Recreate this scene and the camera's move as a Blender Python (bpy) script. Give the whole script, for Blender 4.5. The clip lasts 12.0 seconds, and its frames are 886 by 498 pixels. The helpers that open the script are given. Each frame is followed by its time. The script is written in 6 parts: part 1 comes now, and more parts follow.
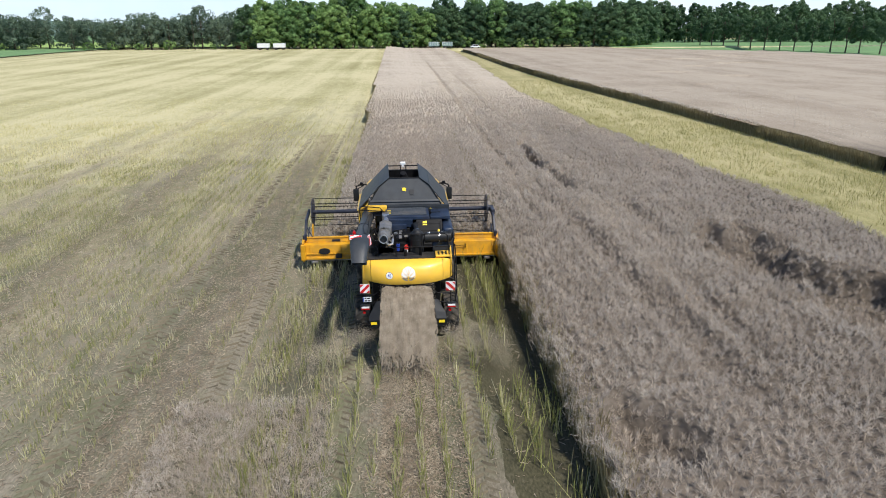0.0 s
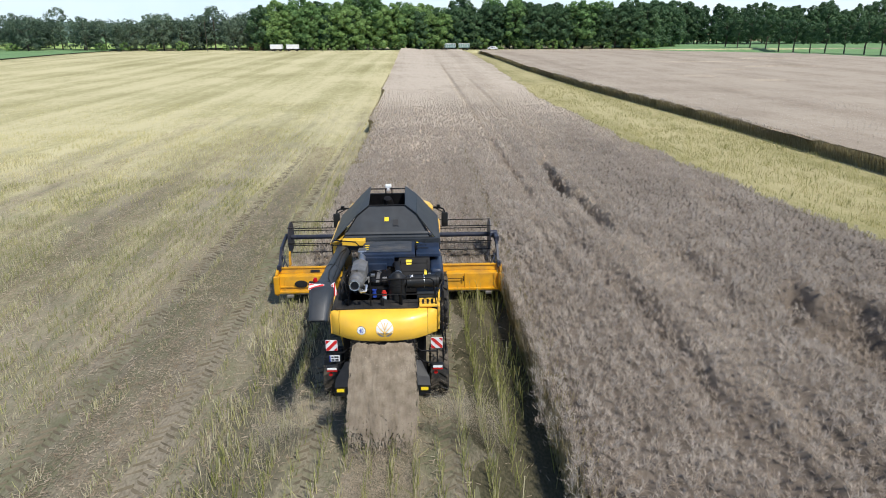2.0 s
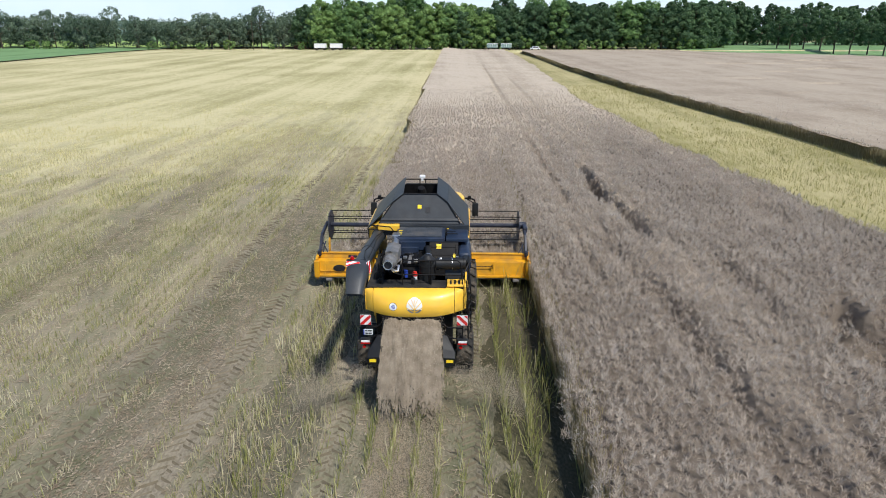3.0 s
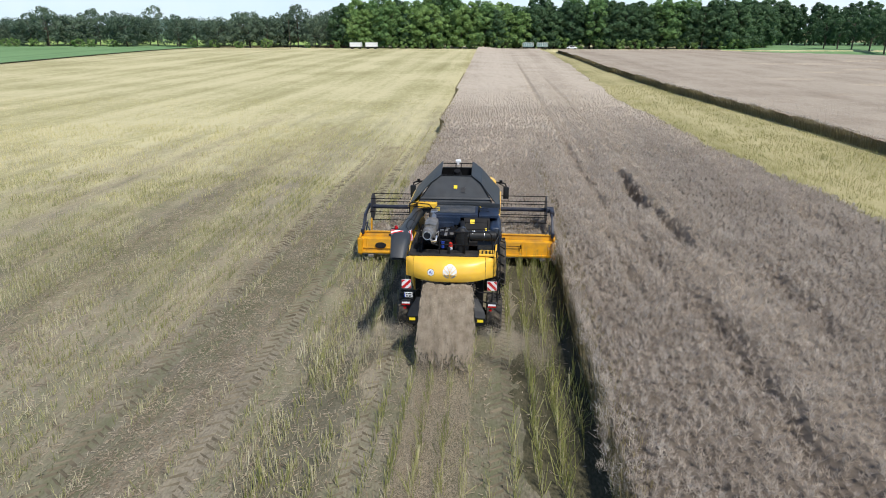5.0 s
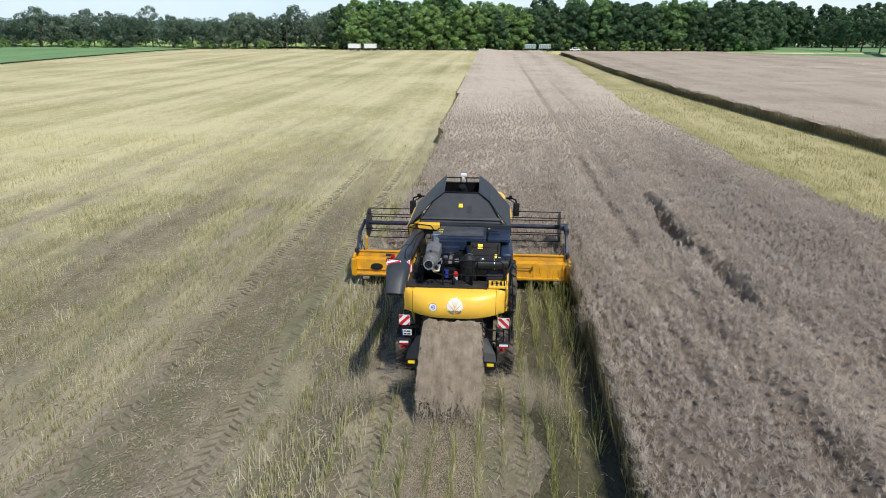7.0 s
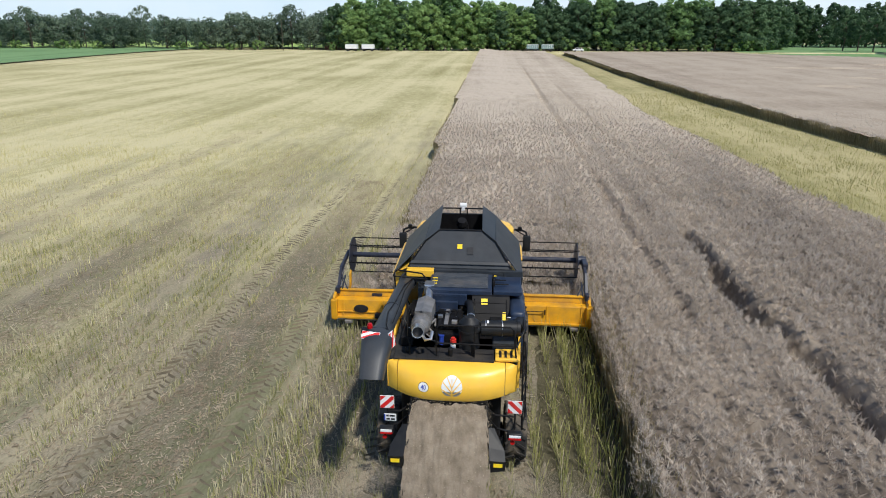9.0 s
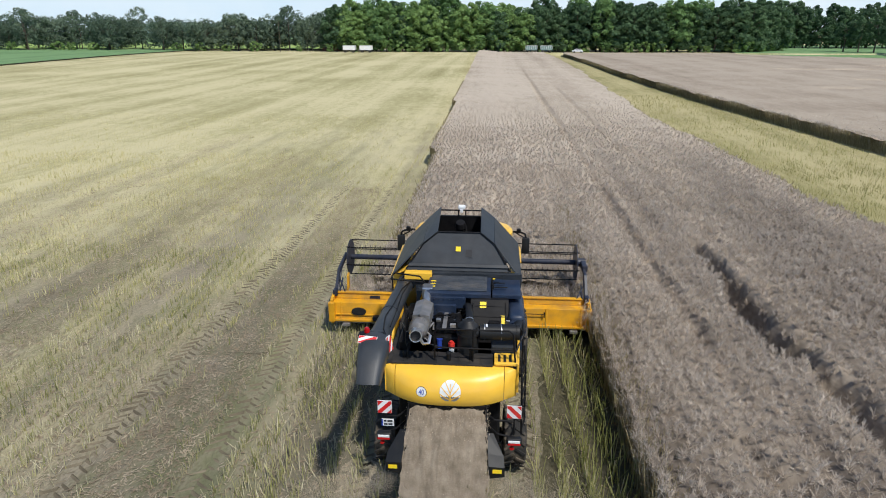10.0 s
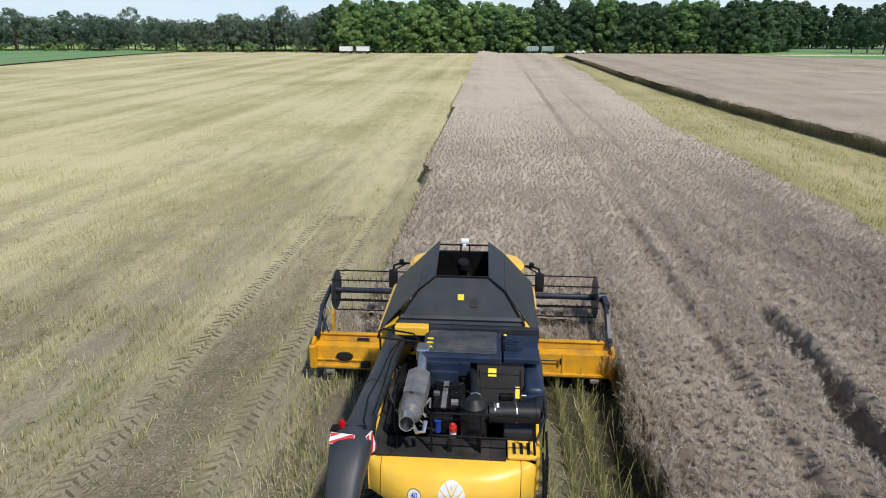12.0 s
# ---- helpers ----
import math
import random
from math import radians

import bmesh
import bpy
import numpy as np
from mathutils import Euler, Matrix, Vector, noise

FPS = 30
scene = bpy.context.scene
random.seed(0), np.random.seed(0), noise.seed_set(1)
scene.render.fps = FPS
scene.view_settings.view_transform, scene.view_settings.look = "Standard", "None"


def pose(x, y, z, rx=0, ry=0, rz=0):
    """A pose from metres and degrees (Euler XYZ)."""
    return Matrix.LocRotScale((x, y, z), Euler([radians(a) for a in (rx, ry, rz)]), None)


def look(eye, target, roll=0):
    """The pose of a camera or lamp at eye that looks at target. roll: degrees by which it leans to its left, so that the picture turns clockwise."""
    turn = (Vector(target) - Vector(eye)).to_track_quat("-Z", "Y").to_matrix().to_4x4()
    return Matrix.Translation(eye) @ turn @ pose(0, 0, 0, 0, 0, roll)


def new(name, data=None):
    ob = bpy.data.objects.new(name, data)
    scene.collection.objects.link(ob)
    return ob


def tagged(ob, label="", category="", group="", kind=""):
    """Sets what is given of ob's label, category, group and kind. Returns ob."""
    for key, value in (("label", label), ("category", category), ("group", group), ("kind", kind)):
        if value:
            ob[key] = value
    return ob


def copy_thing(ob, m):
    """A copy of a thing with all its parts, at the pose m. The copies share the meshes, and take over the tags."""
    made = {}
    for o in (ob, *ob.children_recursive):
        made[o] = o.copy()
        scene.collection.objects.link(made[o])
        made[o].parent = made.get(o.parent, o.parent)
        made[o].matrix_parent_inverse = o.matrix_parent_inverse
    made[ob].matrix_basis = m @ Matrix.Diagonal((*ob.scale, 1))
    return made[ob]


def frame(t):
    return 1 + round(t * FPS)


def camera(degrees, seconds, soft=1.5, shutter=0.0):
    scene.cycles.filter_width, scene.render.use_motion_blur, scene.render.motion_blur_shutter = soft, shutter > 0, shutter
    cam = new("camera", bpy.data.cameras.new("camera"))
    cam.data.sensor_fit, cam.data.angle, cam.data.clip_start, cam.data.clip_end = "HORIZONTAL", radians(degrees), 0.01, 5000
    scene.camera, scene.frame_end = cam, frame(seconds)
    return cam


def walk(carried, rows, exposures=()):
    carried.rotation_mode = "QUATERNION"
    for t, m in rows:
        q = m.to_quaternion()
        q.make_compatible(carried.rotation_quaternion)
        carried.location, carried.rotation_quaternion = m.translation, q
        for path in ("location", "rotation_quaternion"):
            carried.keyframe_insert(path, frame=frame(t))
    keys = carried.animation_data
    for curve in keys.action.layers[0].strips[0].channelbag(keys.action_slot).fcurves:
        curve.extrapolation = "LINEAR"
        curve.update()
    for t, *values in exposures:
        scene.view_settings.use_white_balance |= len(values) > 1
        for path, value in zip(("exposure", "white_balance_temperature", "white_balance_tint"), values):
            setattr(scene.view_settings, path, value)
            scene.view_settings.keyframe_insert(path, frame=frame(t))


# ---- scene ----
# camera and its flight behind the harvester
cam = camera(70.47, 12.0, soft=1.0, shutter=0.1)
PATH = [
    (0, (-0.278, 0.000, 9.378), (-0.153, 1.883, 8.715), -0.32),
    (0.5, (-0.060, 2.028, 9.378), (0.064, 3.911, 8.714), -0.36),
    (1, (0.255, 4.233, 9.340), (0.378, 6.116, 8.678), -0.37),
    (1.5, (0.547, 6.008, 9.308), (0.665, 7.892, 8.648), -0.33),
    (2, (0.704, 6.796, 9.313), (0.779, 8.682, 8.654), -0.27),
    (2.5, (0.843, 6.991, 9.321), (0.862, 8.880, 8.662), -0.18),
    (3, (0.937, 7.106, 9.335), (0.892, 8.994, 8.675), -0.06),
    (3.5, (0.978, 7.174, 9.333), (0.864, 9.057, 8.671), 0.01),
    (5.5, (0.922, 8.998, 9.267), (0.776, 10.880, 8.605), 0.04),
    (6, (0.854, 10.347, 9.249), (0.707, 12.228, 8.588), 0.06),
    (6.5, (0.752, 11.991, 9.205), (0.606, 13.873, 8.545), 0.13),
    (7, (0.659, 13.863, 9.173), (0.513, 15.746, 8.515), 0.14),
    (9, (0.508, 20.871, 9.144), (0.359, 22.754, 8.486), 0.06),
    (9.5, (0.500, 21.766, 9.128), (0.355, 23.649, 8.471), 0.02),
    (10, (0.514, 22.629, 9.124), (0.368, 24.514, 8.469), 0.00),
    (10.5, (0.503, 23.755, 9.125), (0.356, 25.639, 8.470), 0.02),
    (11, (0.475, 25.169, 9.109), (0.327, 27.054, 8.457), 0.06),
    (11.5, (0.406, 26.870, 9.090), (0.259, 28.756, 8.440), 0.05),
    (12, (0.301, 28.692, 9.100), (0.156, 30.577, 8.447), 0.00),
]
walk(cam, [(t, look(eye, target, roll)) for t, eye, target, roll in PATH], exposures=[(0.0, 0.46), (3.5, 0.40), (7.0, 0.33), (12.0, 0.20)])

# the harvester's drive: straight along +y
START_X, START_Y, SPEED = -0.25, 17.25, 1.594

# ---- light ----
SUN_EL, SUN_AZ = 56.0, 142.0        # degrees; azimuth clockwise from +y (the driving direction)
world = bpy.data.worlds.new("world")
scene.world = world
world.use_nodes = True
wn = world.node_tree.nodes
sky = wn.new("ShaderNodeTexSky")
sky.sky_type, sky.sun_disc = "NISHITA", False
sky.sun_elevation, sky.sun_rotation = radians(SUN_EL), radians(SUN_AZ)
sky.altitude, sky.air_density, sky.dust_density, sky.ozone_density = 1500, 1.0, 0.1, 2.0
wn["Background"].inputs["Strength"].default_value = 0.12
world.node_tree.links.new(sky.outputs[0], wn["Background"].inputs["Color"])
sun = new("sun", bpy.data.lights.new("sun", "SUN"))
sun.data.energy, sun.data.angle, sun.data.color = 3.6, radians(2.5), (1.0, 0.955, 0.875)
to_sun = Vector((math.sin(radians(SUN_AZ)) * math.cos(radians(SUN_EL)), math.cos(radians(SUN_AZ)) * math.cos(radians(SUN_EL)), math.sin(radians(SUN_EL))))
sun.matrix_world = look(to_sun * 100, (0, 0, 0))

# ---- materials ----


def material(name, stops, scale=1.0, rough=0.8, metal=0.0, bump=0.0, bump_scale=40.0, stretch=(1, 1, 1), fine=0.25, island=0.0,
             specular=0.4, dirt=None, detail=6.0, translucent=0.0, coat=0.0, per_object=0.0):
    """stops: colours from low to high noise; dirt: (colour, amount, scale) of patches laid over them."""
    m = bpy.data.materials.new(name)
    m.use_nodes = True
    nt = m.node_tree
    n, l = nt.nodes, nt.links
    b = n["Principled BSDF"]
    b.inputs["Roughness"].default_value, b.inputs["Metallic"].default_value = rough, metal
    b.inputs["Specular IOR Level"].default_value = specular
    b.inputs["Coat Weight"].default_value = coat
    coord = n.new("ShaderNodeTexCoord")
    mp = n.new("ShaderNodeMapping")
    mp.inputs["Scale"].default_value = stretch
    l.new(coord.outputs["Object"], mp.inputs[0])
    big = n.new("ShaderNodeTexNoise")
    big.inputs["Scale"].default_value, big.inputs["Detail"].default_value = scale, detail
    l.new(mp.outputs[0], big.inputs["Vector"])
    small = n.new("ShaderNodeTexNoise")
    small.inputs["Scale"].default_value, small.inputs["Detail"].default_value = scale * 14, 4
    l.new(mp.outputs[0], small.inputs["Vector"])
    mix = n.new("ShaderNodeMath")
    mix.operation = "MULTIPLY_ADD"
    l.new(small.outputs[0], mix.inputs[0])
    mix.inputs[1].default_value = fine
    l.new(big.outputs[0], mix.inputs[2])
    value = mix.outputs[0]
    for amount, source in ((island, "Geometry"), (per_object, "Object")):
        if amount:
            g = n.new("ShaderNodeNewGeometry" if source == "Geometry" else "ShaderNodeObjectInfo")
            add = n.new("ShaderNodeMath")
            add.operation = "MULTIPLY_ADD"
            l.new(g.outputs["Random Per Island" if source == "Geometry" else "Random"], add.inputs[0])
            add.inputs[1].default_value = amount
            l.new(value, add.inputs[2])
            value = add.outputs[0]
    ramp = n.new("ShaderNodeValToRGB")
    lo = 0.36 + fine * 0.5 * 0.7
    hi = 0.64 + fine * 0.5 * 1.3 + island + per_object
    els = ramp.color_ramp.elements
    while len(els) < len(stops):
        els.new(0.5)
    for i, c in enumerate(stops):
        els[i].position = lo + (hi - lo) * i / max(1, len(stops) - 1)
        els[i].color = (*c, 1)
    l.new(value, ramp.inputs[0])
    out = ramp.outputs[0]
    if dirt:
        patch = n.new("ShaderNodeTexNoise")
        patch.inputs["Scale"].default_value, patch.inputs["Detail"].default_value = dirt[2], 8
        l.new(mp.outputs[0], patch.inputs["Vector"])
        rg = n.new("ShaderNodeMapRange")
        rg.inputs[1].default_value, rg.inputs[2].default_value = 0.45, 0.75
        rg.inputs[4].default_value = dirt[1]
        l.new(patch.outputs[0], rg.inputs[0])
        mc = n.new("ShaderNodeMix")
        mc.data_type = "RGBA"
        l.new(rg.outputs[0], mc.inputs["Factor"])
        l.new(out, mc.inputs[6])
        mc.inputs[7].default_value = (*dirt[0], 1)
        out = mc.outputs[2]
    l.new(out, b.inputs["Base Color"])
    if bump:
        bt = n.new("ShaderNodeTexNoise")
        bt.inputs["Scale"].default_value, bt.inputs["Detail"].default_value = bump_scale, 5
        l.new(coord.outputs["Object"], bt.inputs["Vector"])
        bn = n.new("ShaderNodeBump")
        bn.inputs["Strength"].default_value, bn.inputs["Distance"].default_value = bump, 0.02
        l.new(bt.outputs[0], bn.inputs["Height"])
        l.new(bn.outputs[0], b.inputs["Normal"])
    if translucent:
        tr = n.new("ShaderNodeBsdfTranslucent")
        ms = n.new("ShaderNodeMixShader")
        ms.inputs[0].default_value = translucent
        l.new(out, tr.inputs["Color"])
        l.new(b.outputs[0], ms.inputs[1])
        l.new(tr.outputs[0], ms.inputs[2])
        l.new(ms.outputs[0], n["Material Output"].inputs["Surface"])
    return m


DUST = (0.30, 0.24, 0.17)
M_YELLOW = material("yellow paint", [(0.83, 0.475, 0.045), (0.88, 0.52, 0.055)], 3, 0.36, bump=0.03, dirt=(DUST, 0.16, 2.2), coat=0.25)
M_HEADER = material("header yellow", [(0.58, 0.275, 0.010), (0.70, 0.35, 0.014)], 3, 0.45, bump=0.05, dirt=((0.16, 0.11, 0.06), 0.5, 2.5))
M_GREY = material("dark grey sheet metal", [(0.015, 0.019, 0.024), (0.027, 0.032, 0.039)], 3, 0.5, bump=0.04, dirt=(DUST, 0.045, 1.6))
M_AUGER = material("grey auger paint", [(0.021, 0.026, 0.032), (0.036, 0.042, 0.050)], 3, 0.5, bump=0.04, dirt=(DUST, 0.06, 2.0))
M_BLUE = material("dark blue-grey engine cover", [(0.011, 0.021, 0.046), (0.019, 0.033, 0.064)], 4, 0.45, bump=0.04, dirt=(DUST, 0.07, 2.4))
M_BLACK = material("black metal", [(0.005, 0.005, 0.006), (0.011, 0.011, 0.012)], 5, 0.5, bump=0.05, dirt=(DUST, 0.02, 3.0), specular=0.15)
M_REEL = material("blue-black reel paint", [(0.010, 0.014, 0.028), (0.022, 0.027, 0.045)], 5, 0.42, dirt=(DUST, 0.08, 3.0))
M_STEEL = material("heat-stained steel", [(0.26, 0.25, 0.245), (0.43, 0.42, 0.41)], 4, 0.42, metal=0.6, bump=0.05, dirt=(DUST, 0.35, 3.0))
M_SHIELD = material("dusty grey heat shield", [(0.15, 0.15, 0.15), (0.27, 0.265, 0.26)], 4, 0.45, metal=0.45, bump=0.06, dirt=(DUST, 0.3, 3.0))
M_ALU = material("aluminium", [(0.5, 0.5, 0.5), (0.62, 0.62, 0.62)], 6, 0.3, metal=0.9)
M_RUBBER = material("tyre rubber", [(0.012, 0.012, 0.012), (0.03, 0.028, 0.025)], 4, 0.85, bump=0.1, dirt=(DUST, 0.5, 3.0))
M_PLASTIC = material("black plastic", [(0.008, 0.009, 0.010), (0.014, 0.015, 0.017)], 5, 0.5, dirt=(DUST, 0.03, 3), specular=0.3)
M_WHITE = material("white film", [(0.74, 0.74, 0.74), (0.82, 0.82, 0.82)], 6, 0.4, dirt=(DUST, 0.2, 4))
M_RED = material("red film", [(0.55, 0.012, 0.015), (0.65, 0.02, 0.02)], 6, 0.4, dirt=(DUST, 0.15, 4))
M_REDCAP = material("red plastic cap", [(0.5, 0.03, 0.02), (0.6, 0.04, 0.03)], 6, 0.4)
M_BLUECAP = material("blue plastic", [(0.02, 0.05, 0.3), (0.03, 0.07, 0.4)], 6, 0.4)
M_LABEL = material("yellow label", [(0.85, 0.6, 0.02), (0.9, 0.65, 0.03)], 6, 0.4)
M_INK_HOLE = material("black print and dark openings", [(0.01, 0.01, 0.012), (0.02, 0.02, 0.022)], 6, 0.5)
M_PLATEBLUE = material("blue print", [(0.01, 0.05, 0.35), (0.02, 0.06, 0.4)], 6, 0.5)
M_SILVER = material("silver film", [(0.70, 0.71, 0.72), (0.85, 0.85, 0.85)], 2.5, 0.35, metal=0.1)
M_PEWTER = material("pewter film", [(0.16, 0.17, 0.18), (0.27, 0.28, 0.29)], 2.5, 0.35, metal=0.1)
M_LENS = material("red lamp lens", [(0.4, 0.005, 0.008), (0.5, 0.01, 0.01)], 6, 0.15)
M_GRIME = material("dusty black deck", [(0.007, 0.007, 0.008), (0.022, 0.021, 0.020)], 2, 0.8, bump=0.2, dirt=(DUST, 0.14, 2.5))
M_SLAT = material("worn grey slat", [(0.035, 0.042, 0.052), (0.065, 0.072, 0.082)], 4, 0.55, dirt=(DUST, 0.18, 3))
M_GLASS = material("dark cab glass", [(0.01, 0.012, 0.014), (0.014, 0.016, 0.018)], 2, 0.06, specular=0.6)
M_GRAIN = material("rapeseed heap", [(0.012, 0.010, 0.009), (0.03, 0.025, 0.02)], 30, 0.7, bump=0.4, bump_scale=120)


def field_material(name, stops, patch=0.05, rough=0.9, bump=0.5, fine_scale=18.0, second=None, along=(1 / 72, -0.72), across=-1 / 60, weeds=None):
    """Ground of the open field: broad bands along the driving direction, patches, fine litter grain."""
    m = bpy.data.materials.new(name)
    m.use_nodes = True
    n, l = m.node_tree.nodes, m.node_tree.links
    b = n["Principled BSDF"]
    b.inputs["Roughness"].default_value = rough
    b.inputs["Specular IOR Level"].default_value = 0.15
    geo = n.new("ShaderNodeNewGeometry")

    def tex(scale, stretch, detail=6):
        mp = n.new("ShaderNodeMapping")
        mp.inputs["Scale"].default_value = stretch
        l.new(geo.outputs["Position"], mp.inputs[0])
        t = n.new("ShaderNodeTexNoise")
        t.inputs["Scale"].default_value, t.inputs["Detail"].default_value = scale, detail
        l.new(mp.outputs[0], t.inputs["Vector"])
        return t.outputs[0]

    def madd(a, f, c):
        x = n.new("ShaderNodeMath")
        x.operation = "MULTIPLY_ADD"
        l.new(a, x.inputs[0])
        x.inputs[1].default_value = f
        if isinstance(c, float):
            x.inputs[2].default_value = c
        else:
            l.new(c, x.inputs[2])
        return x.outputs[0]

    bands = tex(0.22, (1.0, 0.03, 1.0), 4)
    patches = tex(patch, (1, 1, 1), 5)
    litter = tex(fine_scale, (1, 0.5, 1), 7)
    mid = tex(1.6, (1, 0.35, 1), 5)
    v = madd(bands, 0.60, -0.295)
    v = madd(patches, 0.5, v)
    v = madd(mid, 0.30, v)
    v = madd(litter, 0.62, madd(litter, -0.10, v))
    ramp = n.new("ShaderNodeValToRGB")
    els = ramp.color_ramp.elements
    while len(els) < len(stops):
        els.new(0.5)
    for i, c in enumerate(stops):
        els[i].position = 0.36 + 0.38 * i / (len(stops) - 1)
        els[i].color = (*c, 1)
    l.new(v, ramp.inputs[0])
    colour = ramp.outputs[0]
    if weeds:
        # low green growth in drawn-out patches
        wr = n.new("ShaderNodeMapRange")
        wr.inputs[1].default_value, wr.inputs[2].default_value, wr.inputs[4].default_value = 0.46, 0.66, 0.75
        l.new(madd(tex(2.6, (1, 0.4, 1), 6), 0.45, madd(tex(0.42, (1, 0.12, 1), 4), 0.6, 0.0)), wr.inputs[0])
        wm = n.new("ShaderNodeMix")
        wm.data_type = "RGBA"
        l.new(wr.outputs[0], wm.inputs["Factor"])
        l.new(colour, wm.inputs[6])
        wm.inputs[7].default_value = (*weeds, 1)
        colour = wm.outputs[2]
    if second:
        # a second, paler colouring that sets in gradually up the field
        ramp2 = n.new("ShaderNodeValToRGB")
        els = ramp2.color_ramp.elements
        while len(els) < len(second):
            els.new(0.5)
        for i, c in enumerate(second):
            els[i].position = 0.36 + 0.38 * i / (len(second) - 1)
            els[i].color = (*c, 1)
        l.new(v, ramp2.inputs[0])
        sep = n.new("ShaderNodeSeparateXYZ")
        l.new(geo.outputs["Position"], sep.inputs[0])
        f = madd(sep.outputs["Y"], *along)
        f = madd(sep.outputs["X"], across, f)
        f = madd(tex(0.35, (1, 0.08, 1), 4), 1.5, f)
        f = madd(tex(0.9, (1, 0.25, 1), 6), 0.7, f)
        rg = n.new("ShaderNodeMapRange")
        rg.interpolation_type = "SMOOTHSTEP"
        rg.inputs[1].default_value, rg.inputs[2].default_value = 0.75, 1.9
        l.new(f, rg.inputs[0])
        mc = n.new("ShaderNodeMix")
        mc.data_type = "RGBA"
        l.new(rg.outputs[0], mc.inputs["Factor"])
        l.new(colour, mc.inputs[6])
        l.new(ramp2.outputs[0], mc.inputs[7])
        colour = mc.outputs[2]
    l.new(colour, b.inputs["Base Color"])
    bn = n.new("ShaderNodeBump")
    bn.inputs["Strength"].default_value, bn.inputs["Distance"].default_value = bump, 0.06
    l.new(litter, bn.inputs["Height"])
    l.new(bn.outputs[0], b.inputs["Normal"])
    return m


SOIL_STOPS = [(0.070, 0.060, 0.042), (0.125, 0.108, 0.077), (0.19, 0.164, 0.12), (0.265, 0.230, 0.172)]
# Paler stubble up the field; partly sun beyond cloud shade, in the colour.
PALE_STOPS = [(0.205, 0.188, 0.080), (0.305, 0.278, 0.132), (0.40, 0.362, 0.192), (0.54, 0.485, 0.285)]
M_SOIL = field_material("chaff-strewn soil and stubble", SOIL_STOPS, second=PALE_STOPS, bump=0.9, weeds=(0.112, 0.126, 0.062))
M_STRIP = field_material("yellow-green stubble strip", [(0.11, 0.107, 0.042), (0.20, 0.185, 0.077), (0.30, 0.27, 0.125), (0.42, 0.365, 0.195)])
M_LEAFY = field_material("leafy soil with crop shade", [(0.029, 0.028, 0.014), (0.050, 0.047, 0.026), (0.080, 0.073, 0.043), (0.12, 0.107, 0.069)])
M_LEAFY2 = field_material("darker soil with leaf litter", [(0.044, 0.043, 0.027), (0.074, 0.071, 0.046), (0.112, 0.104, 0.071), (0.158, 0.142, 0.101)])
M_GREENFIELD = field_material("green beet field", [(0.085, 0.16, 0.065), (0.12, 0.215, 0.09), (0.165, 0.275, 0.12)], fine_scale=6.0)
M_MEADOW = field_material("sunlit meadow", [(0.14, 0.24, 0.05), (0.22, 0.34, 0.08), (0.32, 0.42, 0.13)], fine_scale=6.0)
# Colour carries shade in gaps near, sunlit tips at a grazing view farther.
GAP_SHADE_STOPS = [(0.034, 0.027, 0.020), (0.060, 0.048, 0.036), (0.095, 0.077, 0.060), (0.14, 0.115, 0.092)]
M_CANOPY = field_material("rape canopy, gap shade to lit tips", GAP_SHADE_STOPS, patch=0.12, fine_scale=9.0, bump=0.3,
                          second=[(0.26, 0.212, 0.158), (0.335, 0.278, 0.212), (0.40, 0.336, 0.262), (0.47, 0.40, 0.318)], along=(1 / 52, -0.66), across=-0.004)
M_CANOPY_FAR = field_material("darker canopy of the second block", GAP_SHADE_STOPS, patch=0.12, fine_scale=9.0, bump=0.3,
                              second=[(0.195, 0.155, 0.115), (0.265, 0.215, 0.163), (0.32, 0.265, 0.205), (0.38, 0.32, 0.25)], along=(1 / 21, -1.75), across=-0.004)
M_POD = material("ripe rape pods", [(0.44, 0.372, 0.302), (0.56, 0.482, 0.40), (0.69, 0.61, 0.52)], 0.9, 0.85, island=0.35, specular=0.2, translucent=0.45)
M_CROPSIDE = material("rape stalks", [(0.20, 0.17, 0.085), (0.35, 0.295, 0.16), (0.52, 0.44, 0.27)], 2.0, 0.9, island=0.2, translucent=0.35, stretch=(6, 6, 0.8))
M_STEM_GREEN = material("yellow-green stubble stems", [(0.16, 0.18, 0.045), (0.29, 0.30, 0.095), (0.50, 0.47, 0.22)], 0.4, 0.7, island=0.3, specular=0.25, translucent=0.15)
M_STEM_STRIP = material("sunlit yellow stubble stems", [(0.42, 0.385, 0.15), (0.60, 0.54, 0.25), (0.76, 0.68, 0.40)], 0.4, 0.7, island=0.3, specular=0.25, translucent=0.2)
M_STEM_LIME = material("lime-yellow stubble stems", [(0.29, 0.285, 0.10), (0.45, 0.42, 0.175), (0.62, 0.555, 0.30)], 0.4, 0.7, island=0.3, specular=0.25, translucent=0.2)
M_STEM_PALE = material("pale dry stubble stems", [(0.30, 0.27, 0.145), (0.45, 0.405, 0.245), (0.62, 0.565, 0.39)], 0.4, 0.75, island=0.3, specular=0.25)
M_STRAW = material("chopped straw", [(0.24, 0.185, 0.13), (0.36, 0.29, 0.21), (0.52, 0.44, 0.335)], 1.5, 0.85, island=0.4, specular=0.1, translucent=0.4)
M_CHAFF = material("flying chaff", [(0.46, 0.385, 0.285), (0.54, 0.46, 0.35), (0.62, 0.54, 0.42)], 1.5, 0.85, island=0.1, specular=0.05, translucent=0.4)
M_STREAM = material("dense falling chaff", [(0.19, 0.152, 0.110), (0.26, 0.212, 0.158), (0.335, 0.28, 0.213)], 4.0, 0.95, fine=0.5, specular=0.05, bump=0.5, bump_scale=60, translucent=0.2)
